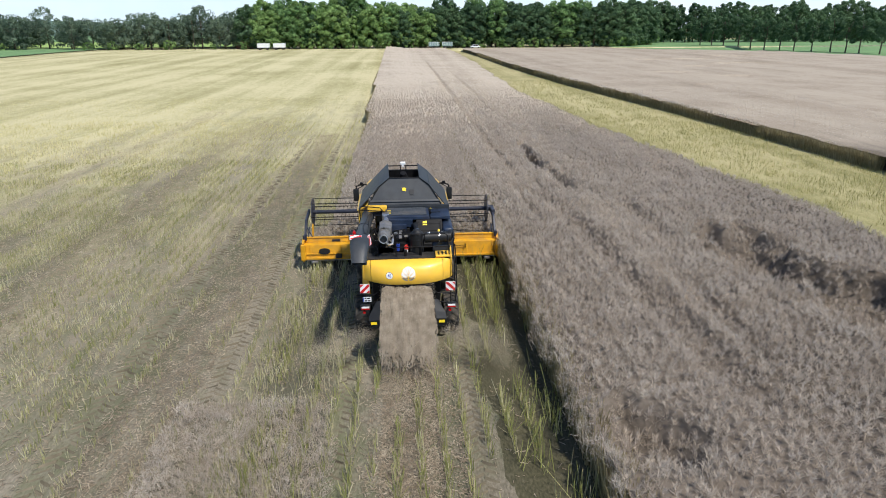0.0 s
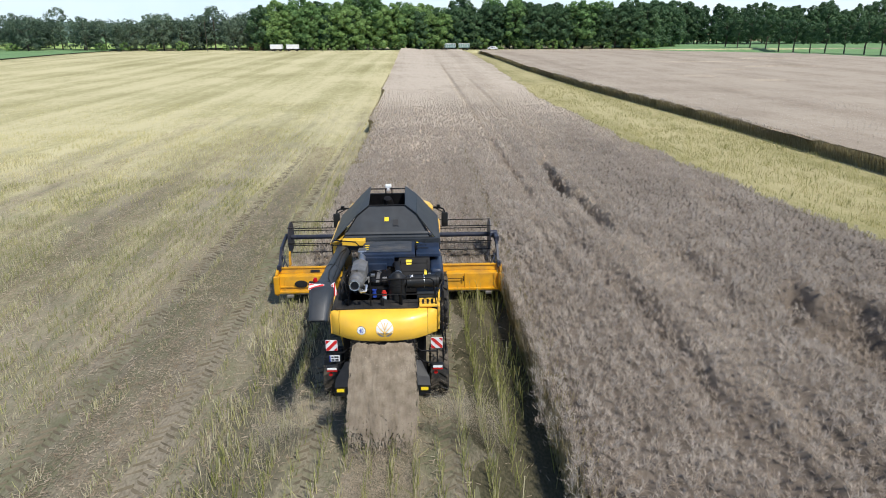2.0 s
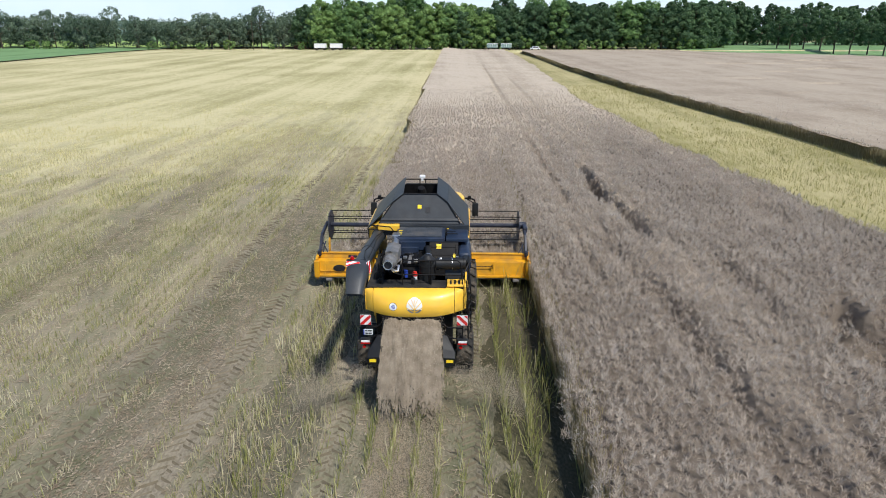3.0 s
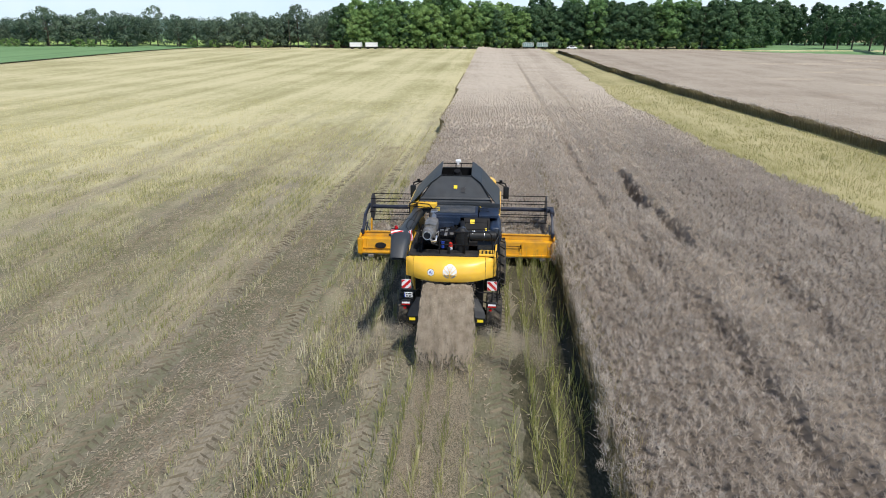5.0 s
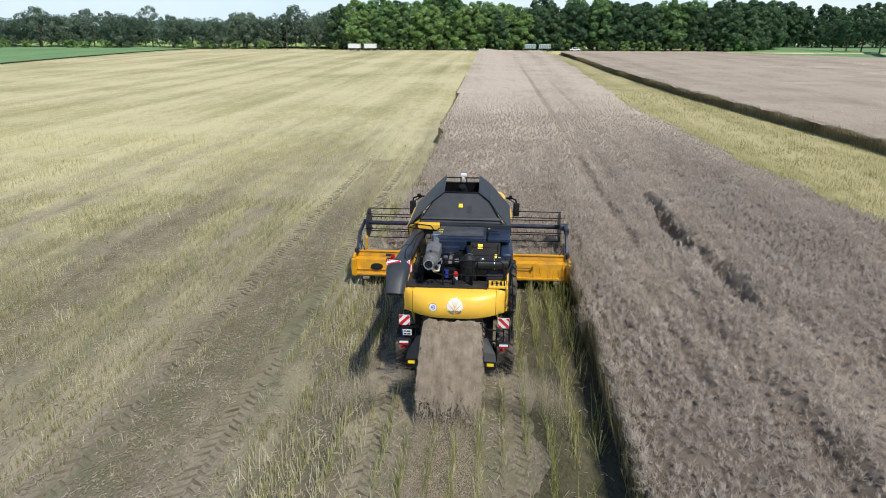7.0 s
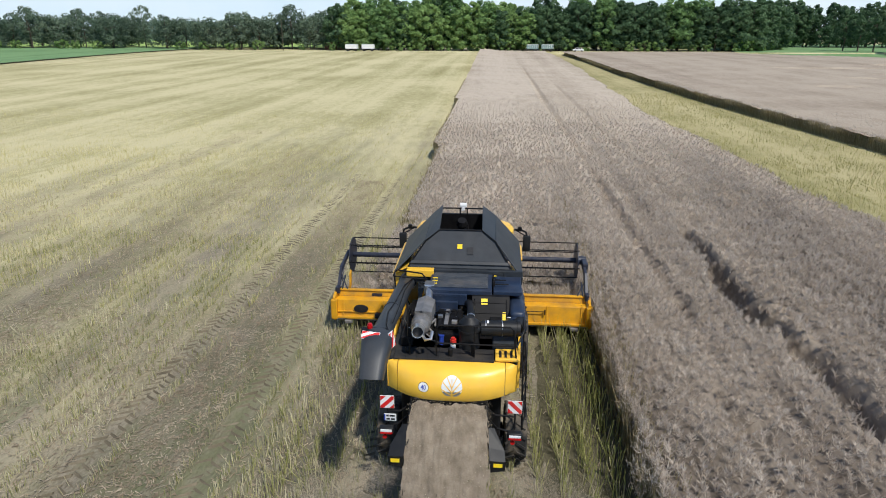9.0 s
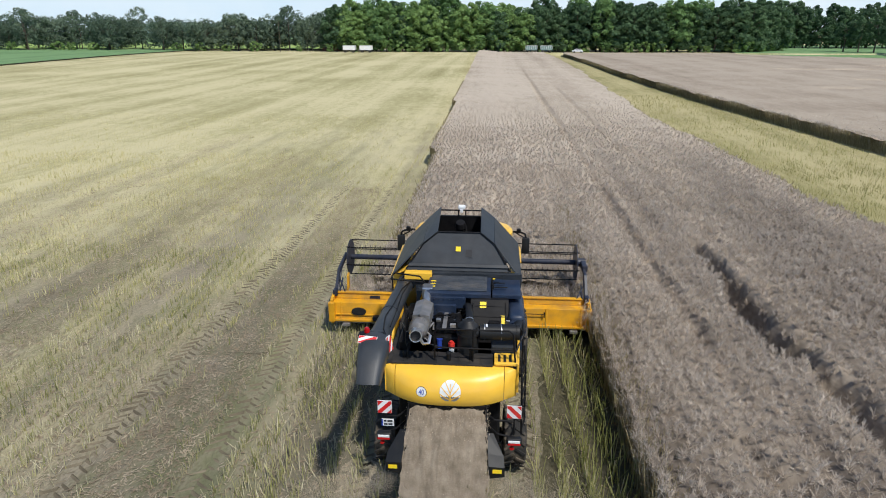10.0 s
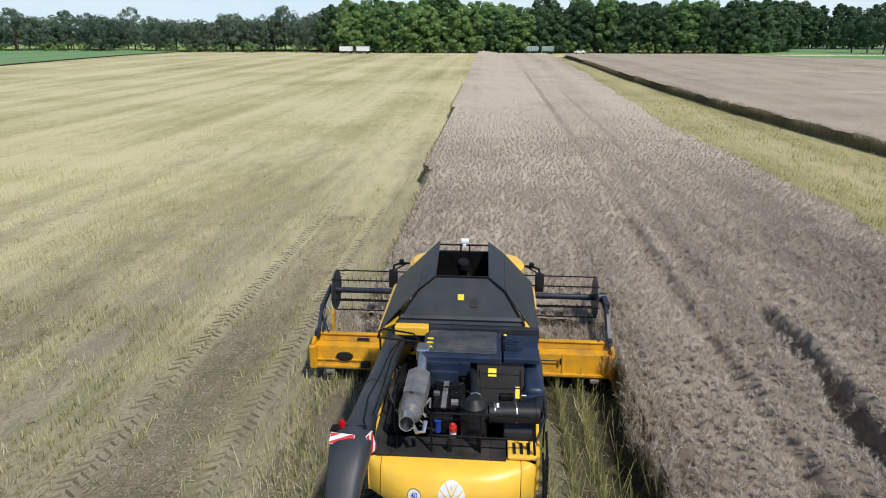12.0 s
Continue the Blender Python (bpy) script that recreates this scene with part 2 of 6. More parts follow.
M_CLOD = material("pressed soil", [(0.085, 0.072, 0.05), (0.145, 0.122, 0.084), (0.21, 0.177, 0.124)], 2.0, 0.95, island=0.2, specular=0.1)
M_LEAF = [
    material("foliage deep", [(0.044, 0.088, 0.045), (0.070, 0.130, 0.061), (0.108, 0.182, 0.082)], 0.25, 0.6, island=0.25, translucent=0.3, specular=0.2, per_object=0.3),
    material("foliage mid", [(0.075, 0.148, 0.052), (0.118, 0.215, 0.074), (0.17, 0.285, 0.10)], 0.25, 0.6, island=0.25, translucent=0.3, specular=0.2, per_object=0.3),
    material("foliage light", [(0.115, 0.20, 0.062), (0.175, 0.285, 0.088), (0.235, 0.355, 0.12)], 0.25, 0.6, island=0.25, translucent=0.3, specular=0.2, per_object=0.3),
    # Haze over the left trees is mixed into this grey-green.
    material("foliage greyish, haze mixed in", [(0.072, 0.112, 0.078), (0.110, 0.160, 0.108), (0.16, 0.215, 0.145)], 0.25, 0.6, island=0.25, translucent=0.35, specular=0.2, per_object=0.25),
]
M_RIDGE = material("woodland tinted for distance haze", [(0.06, 0.10, 0.085), (0.09, 0.14, 0.115), (0.12, 0.175, 0.14)], 0.03, 0.9, specular=0.1, bump=0.5, bump_scale=0.08)
M_BARK = material("bark", [(0.05, 0.04, 0.03), (0.12, 0.10, 0.075)], 3, 0.9, bump=0.4, stretch=(4, 4, 0.6))

# ---- mesh helpers ----


def link(name, bm, mat, parent=None, label="", smooth=False):
    me = bpy.data.meshes.new(name)
    bmesh.ops.recalc_face_normals(bm, faces=bm.faces)
    if smooth:
        for f in bm.faces:
            f.smooth = True
        for e in bm.edges:
            if len(e.link_faces) == 2 and e.calc_face_angle(0) > 0.6:
                e.smooth = False
    bm.to_mesh(me)
    bm.free()
    me.materials.append(mat)
    ob = new(name, me)
    if parent is not None:
        ob.parent = parent
    if label:
        tagged(ob, label)
    return ob


def part(name, bm, mat, parent, label="", smooth=False):
    return link(name, bm, mat, parent, label, smooth)


def joined(*meshes):
    bm = bmesh.new()
    for b in meshes:
        me = bpy.data.meshes.new("tmp")
        b.to_mesh(me)
        b.free()
        bm.from_mesh(me)
        bpy.data.meshes.remove(me)
    return bm


def box(x0, x1, y0, y1, z0, z1, bevel=0.012, segments=2):
    bm = bmesh.new()
    bmesh.ops.create_cube(bm, size=1, matrix=Matrix.Translation(((x0 + x1) / 2, (y0 + y1) / 2, (z0 + z1) / 2)) @ Matrix.Diagonal((x1 - x0, y1 - y0, z1 - z0, 1)))
    if bevel:
        bmesh.ops.bevel(bm, geom=bm.edges[:], offset=min(bevel, 0.4 * min(x1 - x0, y1 - y0, z1 - z0)), segments=segments, profile=0.5, affect="EDGES")
    return bm


def moved(bm, m):
    bmesh.ops.transform(bm, matrix=m, verts=bm.verts)
    return bm


def rod(a, b, r, r2=None, sides=12):
    """A round bar from a to b."""
    a, b = Vector(a), Vector(b)
    d = b - a
    bm = bmesh.new()
    m = Matrix.Translation((a + b) / 2) @ d.to_track_quat("Z", "Y").to_matrix().to_4x4()
    bmesh.ops.create_cone(bm, cap_ends=True, segments=sides, radius1=r, radius2=r if r2 is None else r2, depth=d.length, matrix=m)
    return bm


def pipe(points, r, sides=8):
    """A bent round bar along points; r may be a list."""
    pts = [Vector(p) for p in points]
    rs = r if isinstance(r, (list, tuple)) else [r] * len(pts)
    bm = bmesh.new()
    rings = []
    side = None
    for i, p in enumerate(pts):
        d = (pts[min(i + 1, len(pts) - 1)] - pts[max(i - 1, 0)]).normalized()
        if side is None:
            side = d.orthogonal().normalized()
        side = (side - d * side.dot(d)).normalized()
        up = d.cross(side)
        rings.append([bm.verts.new(p + rs[i] * (math.cos(a) * side + math.sin(a) * up)) for a in (2 * math.pi * k / sides for k in range(sides))])
    for r0, r1 in zip(rings, rings[1:]):
        for k in range(sides):
            bm.faces.new((r0[k], r0[(k + 1) % sides], r1[(k + 1) % sides], r1[k]))
    bm.faces.new(rings[0][::-1])
    bm.faces.new(rings[-1])
    return bm


def slab(corners, thickness, bevel=0.006):
    """A plate with the given corners (one plane, in order) and a thickness behind it."""
    bm = bmesh.new()
    vs = [bm.verts.new(c) for c in corners]
    f = bm.faces.new(vs)
    f.normal_update()
    nrm = f.normal.copy()
    ext = bmesh.ops.extrude_face_region(bm, geom=[f])
    for v in ext["geom"]:
        if isinstance(v, bmesh.types.BMVert):
            v.co -= nrm * thickness
    if bevel:
        bmesh.ops.bevel(bm, geom=bm.edges[:], offset=min(bevel, thickness * 0.4), segments=1, affect="EDGES")
    return bm


def loft(sections, cap=True):
    """Skin over rings of equally many points."""
    bm = bmesh.new()
    rings = [[bm.verts.new(p) for p in s] for s in sections]
    k = len(rings[0])
    for a, b in zip(rings, rings[1:]):
        for i in range(k):
            bm.faces.new((a[i], a[(i + 1) % k], b[(i + 1) % k], b[i]))
    if cap:
        bm.faces.new(rings[0][::-1])
        bm.faces.new(rings[-1])
    return bm


def empty(name, label, category, group="", m=None, kind=""):
    ob = new(name)
    ob.empty_display_size = 0.3
    if m is not None:
        ob.matrix_basis = m
    return tagged(ob, label, category, group, kind)


def raw(name, verts, faces, mat, parent=None, smooth=False):
    """A mesh from arrays; faces all triangles or all quads."""
    me = bpy.data.meshes.new(name)
    verts, faces = np.asarray(verts, np.float32), np.asarray(faces, np.int32)
    nf, k = faces.shape
    me.vertices.add(len(verts))
    me.vertices.foreach_set("co", verts.ravel())
    me.loops.add(nf * k)
    me.loops.foreach_set("vertex_index", faces.ravel())
    me.polygons.add(nf)
    me.polygons.foreach_set("loop_start", np.arange(0, nf * k, k, dtype=np.int32))
    me.polygons.foreach_set("use_smooth", np.full(nf, smooth))
    me.update(calc_edges=True)
    me.validate()
    me.materials.append(mat)
    ob = new(name, me)
    if parent is not None:
        ob.parent = parent
    return ob


rng = np.random.default_rng(7)
_lattice = np.random.default_rng(3).random((256, 256))


def vnoise(x, y):
    xi, yi = np.floor(x).astype(int), np.floor(y).astype(int)
    fx, fy = x - xi, y - yi
    fx, fy = fx * fx * (3 - 2 * fx), fy * fy * (3 - 2 * fy)
    a, b = _lattice[xi % 256, yi % 256], _lattice[(xi + 1) % 256, yi % 256]
    c, d = _lattice[xi % 256, (yi + 1) % 256], _lattice[(xi + 1) % 256, (yi + 1) % 256]
    return (a * (1 - fx) + b * fx) * (1 - fy) + (c * (1 - fx) + d * fx) * fy


def fbm(x, y, octaves=4):
    total, amp = 0, 0.5
    for i in range(octaves):
        total = total + amp * vnoise(x * 2**i + 17.3 * i, y * 2**i + 5.1 * i)
        amp *= 0.5
    return total / (1 - 0.5**octaves)


def rise(y):
    s = np.clip((y - 90) / 170, 0, 1)
    return 1.6 * s * s * (3 - 2 * s)


def ground_z(x, y):
    return rise(y) - 1.25 * np.clip((np.asarray(y) - 120) / 140, 0, 1) * np.clip((np.asarray(x) + 8) / 12, 0, 1) + 1.25 * np.clip((np.asarray(y) - 267) / 4, 0, 1) * np.clip((np.asarray(x) + 8) / 12, 0, 1) + 0.10 * (fbm(np.asarray(x) * 0.12 + 50, np.asarray(y) * 0.07 + 50, 3) - 0.5)


# edges of the standing crop
def left_edge(y):
    return np.interp(y, [0, 66, 67.5, 98, 100, 130, 190, 265], [-3.3, -3.35, -3.85, -3.75, -4.25, -4.3, -4.6, -5.1])


def right_edge(y):
    e = np.interp(y, [0, 20, 37, 43, 55, 68, 82, 105, 120, 146, 200, 270], [20.5, 20.0, 18.6, 17.6, 16.8, 16.8, 15.9, 16.4, 17.0, 18.0, 19.0, 19.4])
    return e + 1.4 * (fbm(np.asarray(y) * 0.22, np.zeros_like(np.asarray(y, float)) + 3.3, 4) - 0.5)


def far_edge(y):
    return np.interp(y, [0, 45, 60, 75, 95, 113, 165, 270], [32.5, 31.9, 31.5, 30.9, 29.4, 28.1, 26.3, 25.8])


CUT_X = 3.7                      # edge of the swath that is being cut
FIELD_END = 268.0


def far_right_end(x):
    return np.interp(x, [86, 102, 119, 130, 136, 144, 260], [268, 243, 224, 202, 182, 155, 50])


def canopy_h(x, y):
    """Height of the crop's top over the ground, with lodged hollows."""
    x, y = np.asarray(x, float), np.asarray(y, float)
    h = np.where(x > 24, 1.22, 1.42) + 0.16 * (fbm(x * 0.9, y * 0.7, 3) - 0.5) + 0.10 * (fbm(x * 2.5 + 40, y * 1.9 + 7, 2) - 0.5) + 0.025 * np.clip((90 - y) / 40, 0, 1) * np.sin(x * 2 * np.pi / 0.62 + 2.5 * fbm(x * 0.3, y * 0.12, 2)) + 0.22 * (fbm(x * 0.16 + 9, y * 0.11, 3) - 0.5)
    for cx, cy, rx, ry, depth in ((8.7, 45.2, 0.42, 2.4, 0.62), (8.5, 40.6, 0.5, 3.0, 0.68), (9.0, 35.4, 0.5, 3.2, 0.62), (7.4, 58, 0.4, 12, 0.22), (13.2, 22.0, 1.5, 3.2, 0.8), (14.2, 16.5, 1.8, 3.4, 0.8), (4.9, 11.0, 1.0, 1.2, 0.45),
                                  (6.5, 95, 0.30, 60, 0.2), (9.6, 75, 0.3, 50, 0.12), (7.4, 22, 0.5, 7, 0.26), (7.8, 16, 0.6, 4, 0.34), (7.1, 31, 0.34, 6, 0.14), (6.3, 45, 0.3, 12, 0.18), (5.9, 30, 0.3, 4, 0.2), (7.8, 24, 0.4, 3, 0.3), (10.6, 27, 0.5, 3, 0.3), (9.2, 17, 0.4, 3, 0.25), (15.5, 36, 0.9, 2.6, 0.35), (12.5, 52, 0.8, 3, 0.28),
                                  (52, 122, 3.5, 1.4, 0.5), (60, 112, 3.0, 1.3, 0.5), (47, 96, 2.4, 1.0, 0.4), (75, 170, 14, 2.2, 0.7), (84, 150, 9, 2.0, 0.7), (100, 185, 12, 3, 0.6), (66, 140, 4, 1.2, 0.5)):
        wob = 0.55 * (fbm(x * 1.1 + cy, y * 0.8, 4) - 0.5) * 2
        d = np.sqrt(((x - cx) / rx) ** 2 + ((y - cy) / ry) ** 2) + wob
        h = h - (1.55 if depth > 0.42 else 1.25 if rx < 0.35 else 0.75) * depth * np.clip(1.8 * (1.2 - d), 0, 1)
    return np.maximum(h, 0.36)


# ---- the ground ----


def grid_sheet(name, xs, ys, zf, mat, kind="structure", label="", category="", parent=None, keep=None, smooth=True):
    X, Y = np.meshgrid(xs, ys)
    Z = zf(X, Y)
    nx, ny = len(xs), len(ys)
    i = np.arange(nx * ny).reshape(ny, nx)
    q = np.stack([i[:-1, :-1], i[:-1, 1:], i[1:, 1:], i[1:, :-1]], -1).reshape(-1, 4)
    if keep is not None:
        cx, cy = X.ravel()[q].mean(1), Y.ravel()[q].mean(1)
        q = q[keep(cx, cy)]
    ob = raw(name, np.stack([X, Y, Z], -1).reshape(-1, 3), q, mat, parent, smooth)
    return tagged(ob, label, category, "", kind)


def spaced(*spans):
    out = []
    for a, b, step in spans:
        out += list(np.arange(a, b, step))
    return np.array(out + [spans[-1][1]])


def soil_z(x, y):
    z = ground_z(x, y)
    near = np.clip(1.6 - np.abs(np.asarray(y) - 40) / 50, 0, 1)
    z = z + near * 0.07 * (fbm(np.asarray(x) * 1.8, np.asarray(y) * 1.1, 4) - 0.5)
    for tx in (-8.45, -5.6, -2.0, 1.4, -15.2, -12.2):
        z = z - 0.05 * near * np.exp(-(((np.asarray(x) - tx) / 0.32) ** 4))
    return z


grid_sheet("ground", spaced((-2500, -300, 220), (-300, -30, 15), (-30, 36, 0.35), (36, 300, 12), (300, 2500, 220)),
           spaced((-900, -20, 80), (-20, 5, 5), (5, 75, 0.45), (75, 265, 5), (265, 275, 1), (275, 300, 5), (300, 3200, 180)), soil_z, M_SOIL, "structure", "bare brown soil strewn with chopped straw and chaff", "ground")
grid_sheet("stubble_strip", spaced((14, 33, 0.6)), spaced((-20, 30, 4), (30, 130, 1.0), (130, FIELD_END, 4)), lambda x, y: ground_z(x, y) + 0.05 + 0.06 * fbm(x * 1.2, y * 0.8, 3), M_STRIP, "structure",
           "strip of yellow-green stubble between two blocks of crop", "field", keep=lambda x, y: (x > right_edge(y) - 0.6) & (x < far_edge(y) + 0.6))
grid_sheet("green_field", spaced((-1400, -400, 100), (-400, -125, 12)), spaced((40, 330, 8), (330, 2400, 100)), lambda x, y: rise(y) + 0.35, M_GREENFIELD, "structure", "far field of low green beet", "field",
           keep=lambda x, y: (x < -127 - 3 * (fbm(y * 0.05, x * 0, 2))) | (y > 276))
grid_sheet("green_field_right", spaced((90, 260, 3), (260, 400, 10), (400, 1400, 100)), spaced((60, 420, 4)), lambda x, y: ground_z(x, y) + 0.15, M_GREENFIELD, "structure", "green field beyond the standing crop", "field",
           keep=lambda x, y: y > far_right_end(x) + 2)
grid_sheet("meadow", spaced((-420, -62, 12)), spaced((303, 460, 8)), lambda x, y: rise(y) + 0.45, M_MEADOW, "structure", "sunlit light-green meadow behind the field trees", "field")
# Soil here is dark by itself and darkened further for the crop's shadow.
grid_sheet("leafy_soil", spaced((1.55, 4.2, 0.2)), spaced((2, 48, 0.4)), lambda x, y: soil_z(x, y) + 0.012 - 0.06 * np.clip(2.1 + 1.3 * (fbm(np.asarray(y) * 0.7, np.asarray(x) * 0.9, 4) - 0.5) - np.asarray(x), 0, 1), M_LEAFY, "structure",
           "soil with green leaf litter, darkened for the crop's shade", "ground")
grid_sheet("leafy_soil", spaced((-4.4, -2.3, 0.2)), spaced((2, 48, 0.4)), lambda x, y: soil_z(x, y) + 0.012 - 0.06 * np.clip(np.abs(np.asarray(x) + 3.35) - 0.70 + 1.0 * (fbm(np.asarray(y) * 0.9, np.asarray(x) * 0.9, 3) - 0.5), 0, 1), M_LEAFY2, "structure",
           "darker soil with leaf litter under the fresh stubble", "ground")

# pale summer sky low over the horizon, far behind the wood
bm_sky = bmesh.new()
arc = [(3600 * math.sin(radians(a)), 3600 * math.cos(radians(a)) - 300) for a in range(-60, 61, 6)]
low = [bm_sky.verts.new((x, y, -40)) for x, y in arc]
high = [bm_sky.verts.new((x, y, 700)) for x, y in arc]
for i in range(len(arc) - 1):
    bm_sky.faces.new((low[i], low[i + 1], high[i + 1], high[i]))
M_SKY = bpy.data.materials.new("hazy sky")
M_SKY.use_nodes = True
sn, sl = M_SKY.node_tree.nodes, M_SKY.node_tree.links
sn.remove(sn["Principled BSDF"])
em = sn.new("ShaderNodeEmission")
cloud = sn.new("ShaderNodeTexNoise")
cloud.inputs["Scale"].default_value, cloud.inputs["Detail"].default_value = 0.0016, 5
sr = sn.new("ShaderNodeValToRGB")
sr.color_ramp.elements[0].position, sr.color_ramp.elements[0].color = 0.35, (0.56, 0.71, 0.83, 1)
sr.color_ramp.elements[1].position, sr.color_ramp.elements[1].color = 0.7, (0.70, 0.79, 0.86, 1)
sc = sn.new("ShaderNodeTexCoord")
sl.new(sc.outputs["Object"], cloud.inputs["Vector"])
sl.new(cloud.outputs[0], sr.inputs[0])
sl.new(sr.outputs[0], em.inputs["Color"])
sl.new(em.outputs[0], sn["Material Output"].inputs["Surface"])
sky_me = bpy.data.meshes.new("backdrop")
bm_sky.to_mesh(sky_me)
bm_sky.free()
sky_me.materials.append(M_SKY)
tagged(new("backdrop", sky_me), "pale blue hazy summer sky", "sky", "", "structure")
# ---- standing crop ----


def tufts(points, size, mat, name, blades=10, parent=None, flat=1.0, width=0.05):
    """Clumps of thin pod-bearing twigs: each twig a slender triangle fanning out of a point below the crop's top."""
    n = len(points)
    k = n * blades
    base = np.repeat(points, blades, 0) + np.column_stack([rng.normal(0, 0.05, (k, 2)), rng.normal(0, 0.03, k)])
    ang = rng.random(k) * 2 * np.pi
    tilt = flat * (0.1 + 1.25 * rng.random(k))
    ln = np.repeat(size, blades) * (0.45 + 0.75 * rng.random(k))
    d = np.stack([np.cos(ang) * np.sin(tilt), np.sin(ang) * np.sin(tilt), np.cos(tilt)], 1)
    side = np.cross(d, rng.normal(size=(k, 3)))
    side /= np.linalg.norm(side, axis=1)[:, None]
    w = (np.repeat(size, blades) * width * (0.6 + 0.8 * rng.random(k)))[:, None]
    tip = base + d * ln[:, None]
    v = np.stack([base - side * w * 0.5, tip, base + side * w * 0.5], 1)
    v[:, 0] += d * (0.3 * ln)[:, None]
    return raw(name, v.reshape(-1, 3), np.arange(k * 3).reshape(k, 3), mat, parent)


def scatter(x0, x1, y0, y1, per_m2, keep=None):
    n = int((x1 - x0) * (y1 - y0) * per_m2)
    p = np.stack([x0 + (x1 - x0) * rng.random(n), y0 + (y1 - y0) * rng.random(n)], 1)
    return p if keep is None else p[keep(p[:, 0], p[:, 1])]


def crop_top(x, y):
    return ground_z(x, y) + canopy_h(x, y)


def plants(name, spans, keep, label="", parent=None, shift=(0, 0, 0)):
    """Single rape plants on a loosely kept grid: each a fan of pod-bearing twigs that ends at the crop's top."""
    out = []
    for x0, x1, y0, y1, gap, twigs, size, width in spans:
        gx, gy = np.meshgrid(np.arange(x0, x1, gap), np.arange(y0, y1, gap))
        p = np.stack([gx.ravel(), gy.ravel()], 1)
        p = p + rng.uniform(-0.42, 0.42, p.shape) * gap
        if keep is not None:
            p = p[keep(p[:, 0], p[:, 1])]
        p = p[rng.random(len(p)) < (112 - p[:, 1]) / 30]      # thinning out into the paler canopy sheet
        n, k = len(p), len(p) * twigs
        tall = size * (0.75 + 0.5 * rng.random(n))
        top = crop_top(p[:, 0], p[:, 1]) + rng.normal(0, 0.065, n) * (size / 0.34)
        lean = rng.normal(0, 0.16, (n, 2))
        foot = np.column_stack([p, top - tall])
        f = rng.random(k) ** 0.8                          # where on the plant's axis the twig leaves
        rep_tall, rep_lean = np.repeat(tall, twigs), np.repeat(lean, twigs, 0)
        base = np.repeat(foot, twigs, 0) + np.column_stack([rep_lean * (f * rep_tall)[:, None], f * rep_tall * 0.72])
        ang, tilt = rng.random(k) * 2 * np.pi, 0.35 + 1.0 * rng.random(k) * (1.15 - 0.6 * f)
        d = np.stack([np.cos(ang) * np.sin(tilt), np.sin(ang) * np.sin(tilt), np.cos(tilt)], 1)
        ln = rep_tall * (0.34 + 0.34 * rng.random(k))
        side = np.cross(d, np.array([0, 0, 0.6]) + rng.normal(0, 0.6, (k, 3)))
        side /= np.linalg.norm(side, axis=1)[:, None]
        w = (width * (0.6 + 0.8 * rng.random(k)))[:, None]
        v = np.stack([base + d * (0.15 * ln)[:, None] - side * w * 0.5, base + d * ln[:, None], base + d * (0.15 * ln)[:, None] + side * w * 0.5], 1)
        out.append(v.reshape(-1, 3) - np.array(shift))
    v = np.concatenate(out)
    ob = raw(name, v, np.arange(len(v)).reshape(-1, 3), M_POD, parent)
    return tagged(ob, label, "crop" if label else "", "", "stuff")


def crop_face(name, edge, y0, y1, step, offset, parent=None, thick=0.008):
    """The wall of stalks at a cut edge of the crop: thin upright stalks, several deep."""
    n = int((y1 - y0) / step)
    y = y0 + (y1 - y0) * rng.random(n)
    x = edge(y) + offset * rng.random(n)
    g = ground_z(x, y)
    h = canopy_h(x, y) * (0.68 + 0.30 * rng.random(n))
    lean = rng.normal(0, 0.12, (n, 2))
    return stems(name, np.column_stack([x, y, g]), h, lean, thick * (1.0 + 0.7 * rng.random(n)), M_CROPSIDE, parent)


def stems(name, base, h, lean, r, mat, parent=None):
    """Upright three-sided stalks."""
    n = len(base)
    a = rng.random(n)[:, None] * 6.28 + np.array([0, 2.09, 4.19])[None]
    ring = np.stack([np.cos(a), np.sin(a), np.zeros_like(a)], -1)
    r = np.asarray(r)[:, None, None] * np.ones((n, 1, 1))
    low = base[:, None, :] + ring * r
    top = base + np.column_stack([lean * np.asarray(h)[:, None], h])
    high = top[:, None, :] + ring * r * 0.7
    v = np.concatenate([low, high], 1).reshape(-1, 3)
    o = (np.arange(n) * 6)[:, None, None]
    f = (o + np.array([[0, 1, 4, 3], [1, 2, 5, 4], [2, 0, 3, 5]])[None]).reshape(-1, 4)
    return raw(name, v, f, mat, parent)


HEADER_Y = 25.6                   # knife line at the start
SWATH_END = 47.2                  # the knife's place at the end, and a little more

in_main = lambda x, y: (x > CUT_X) & (x < right_edge(y)) & (y < FIELD_END)
in_ahead = lambda x, y: (x > left_edge(y)) & (x <= CUT_X) & (y < FIELD_END) & (y > SWATH_END - 0.3)
in_far = lambda x, y: (x > far_edge(y)) & (y < far_right_end(x))


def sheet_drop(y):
    """Canopy sheet's depth under the plants' tips, less up the field to look paler."""
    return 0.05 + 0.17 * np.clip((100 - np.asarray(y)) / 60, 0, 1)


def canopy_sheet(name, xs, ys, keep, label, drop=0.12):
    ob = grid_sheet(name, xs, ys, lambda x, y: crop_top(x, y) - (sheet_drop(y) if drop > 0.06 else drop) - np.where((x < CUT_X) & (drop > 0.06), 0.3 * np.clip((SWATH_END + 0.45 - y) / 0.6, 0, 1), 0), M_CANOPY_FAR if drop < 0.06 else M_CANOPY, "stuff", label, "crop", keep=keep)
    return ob


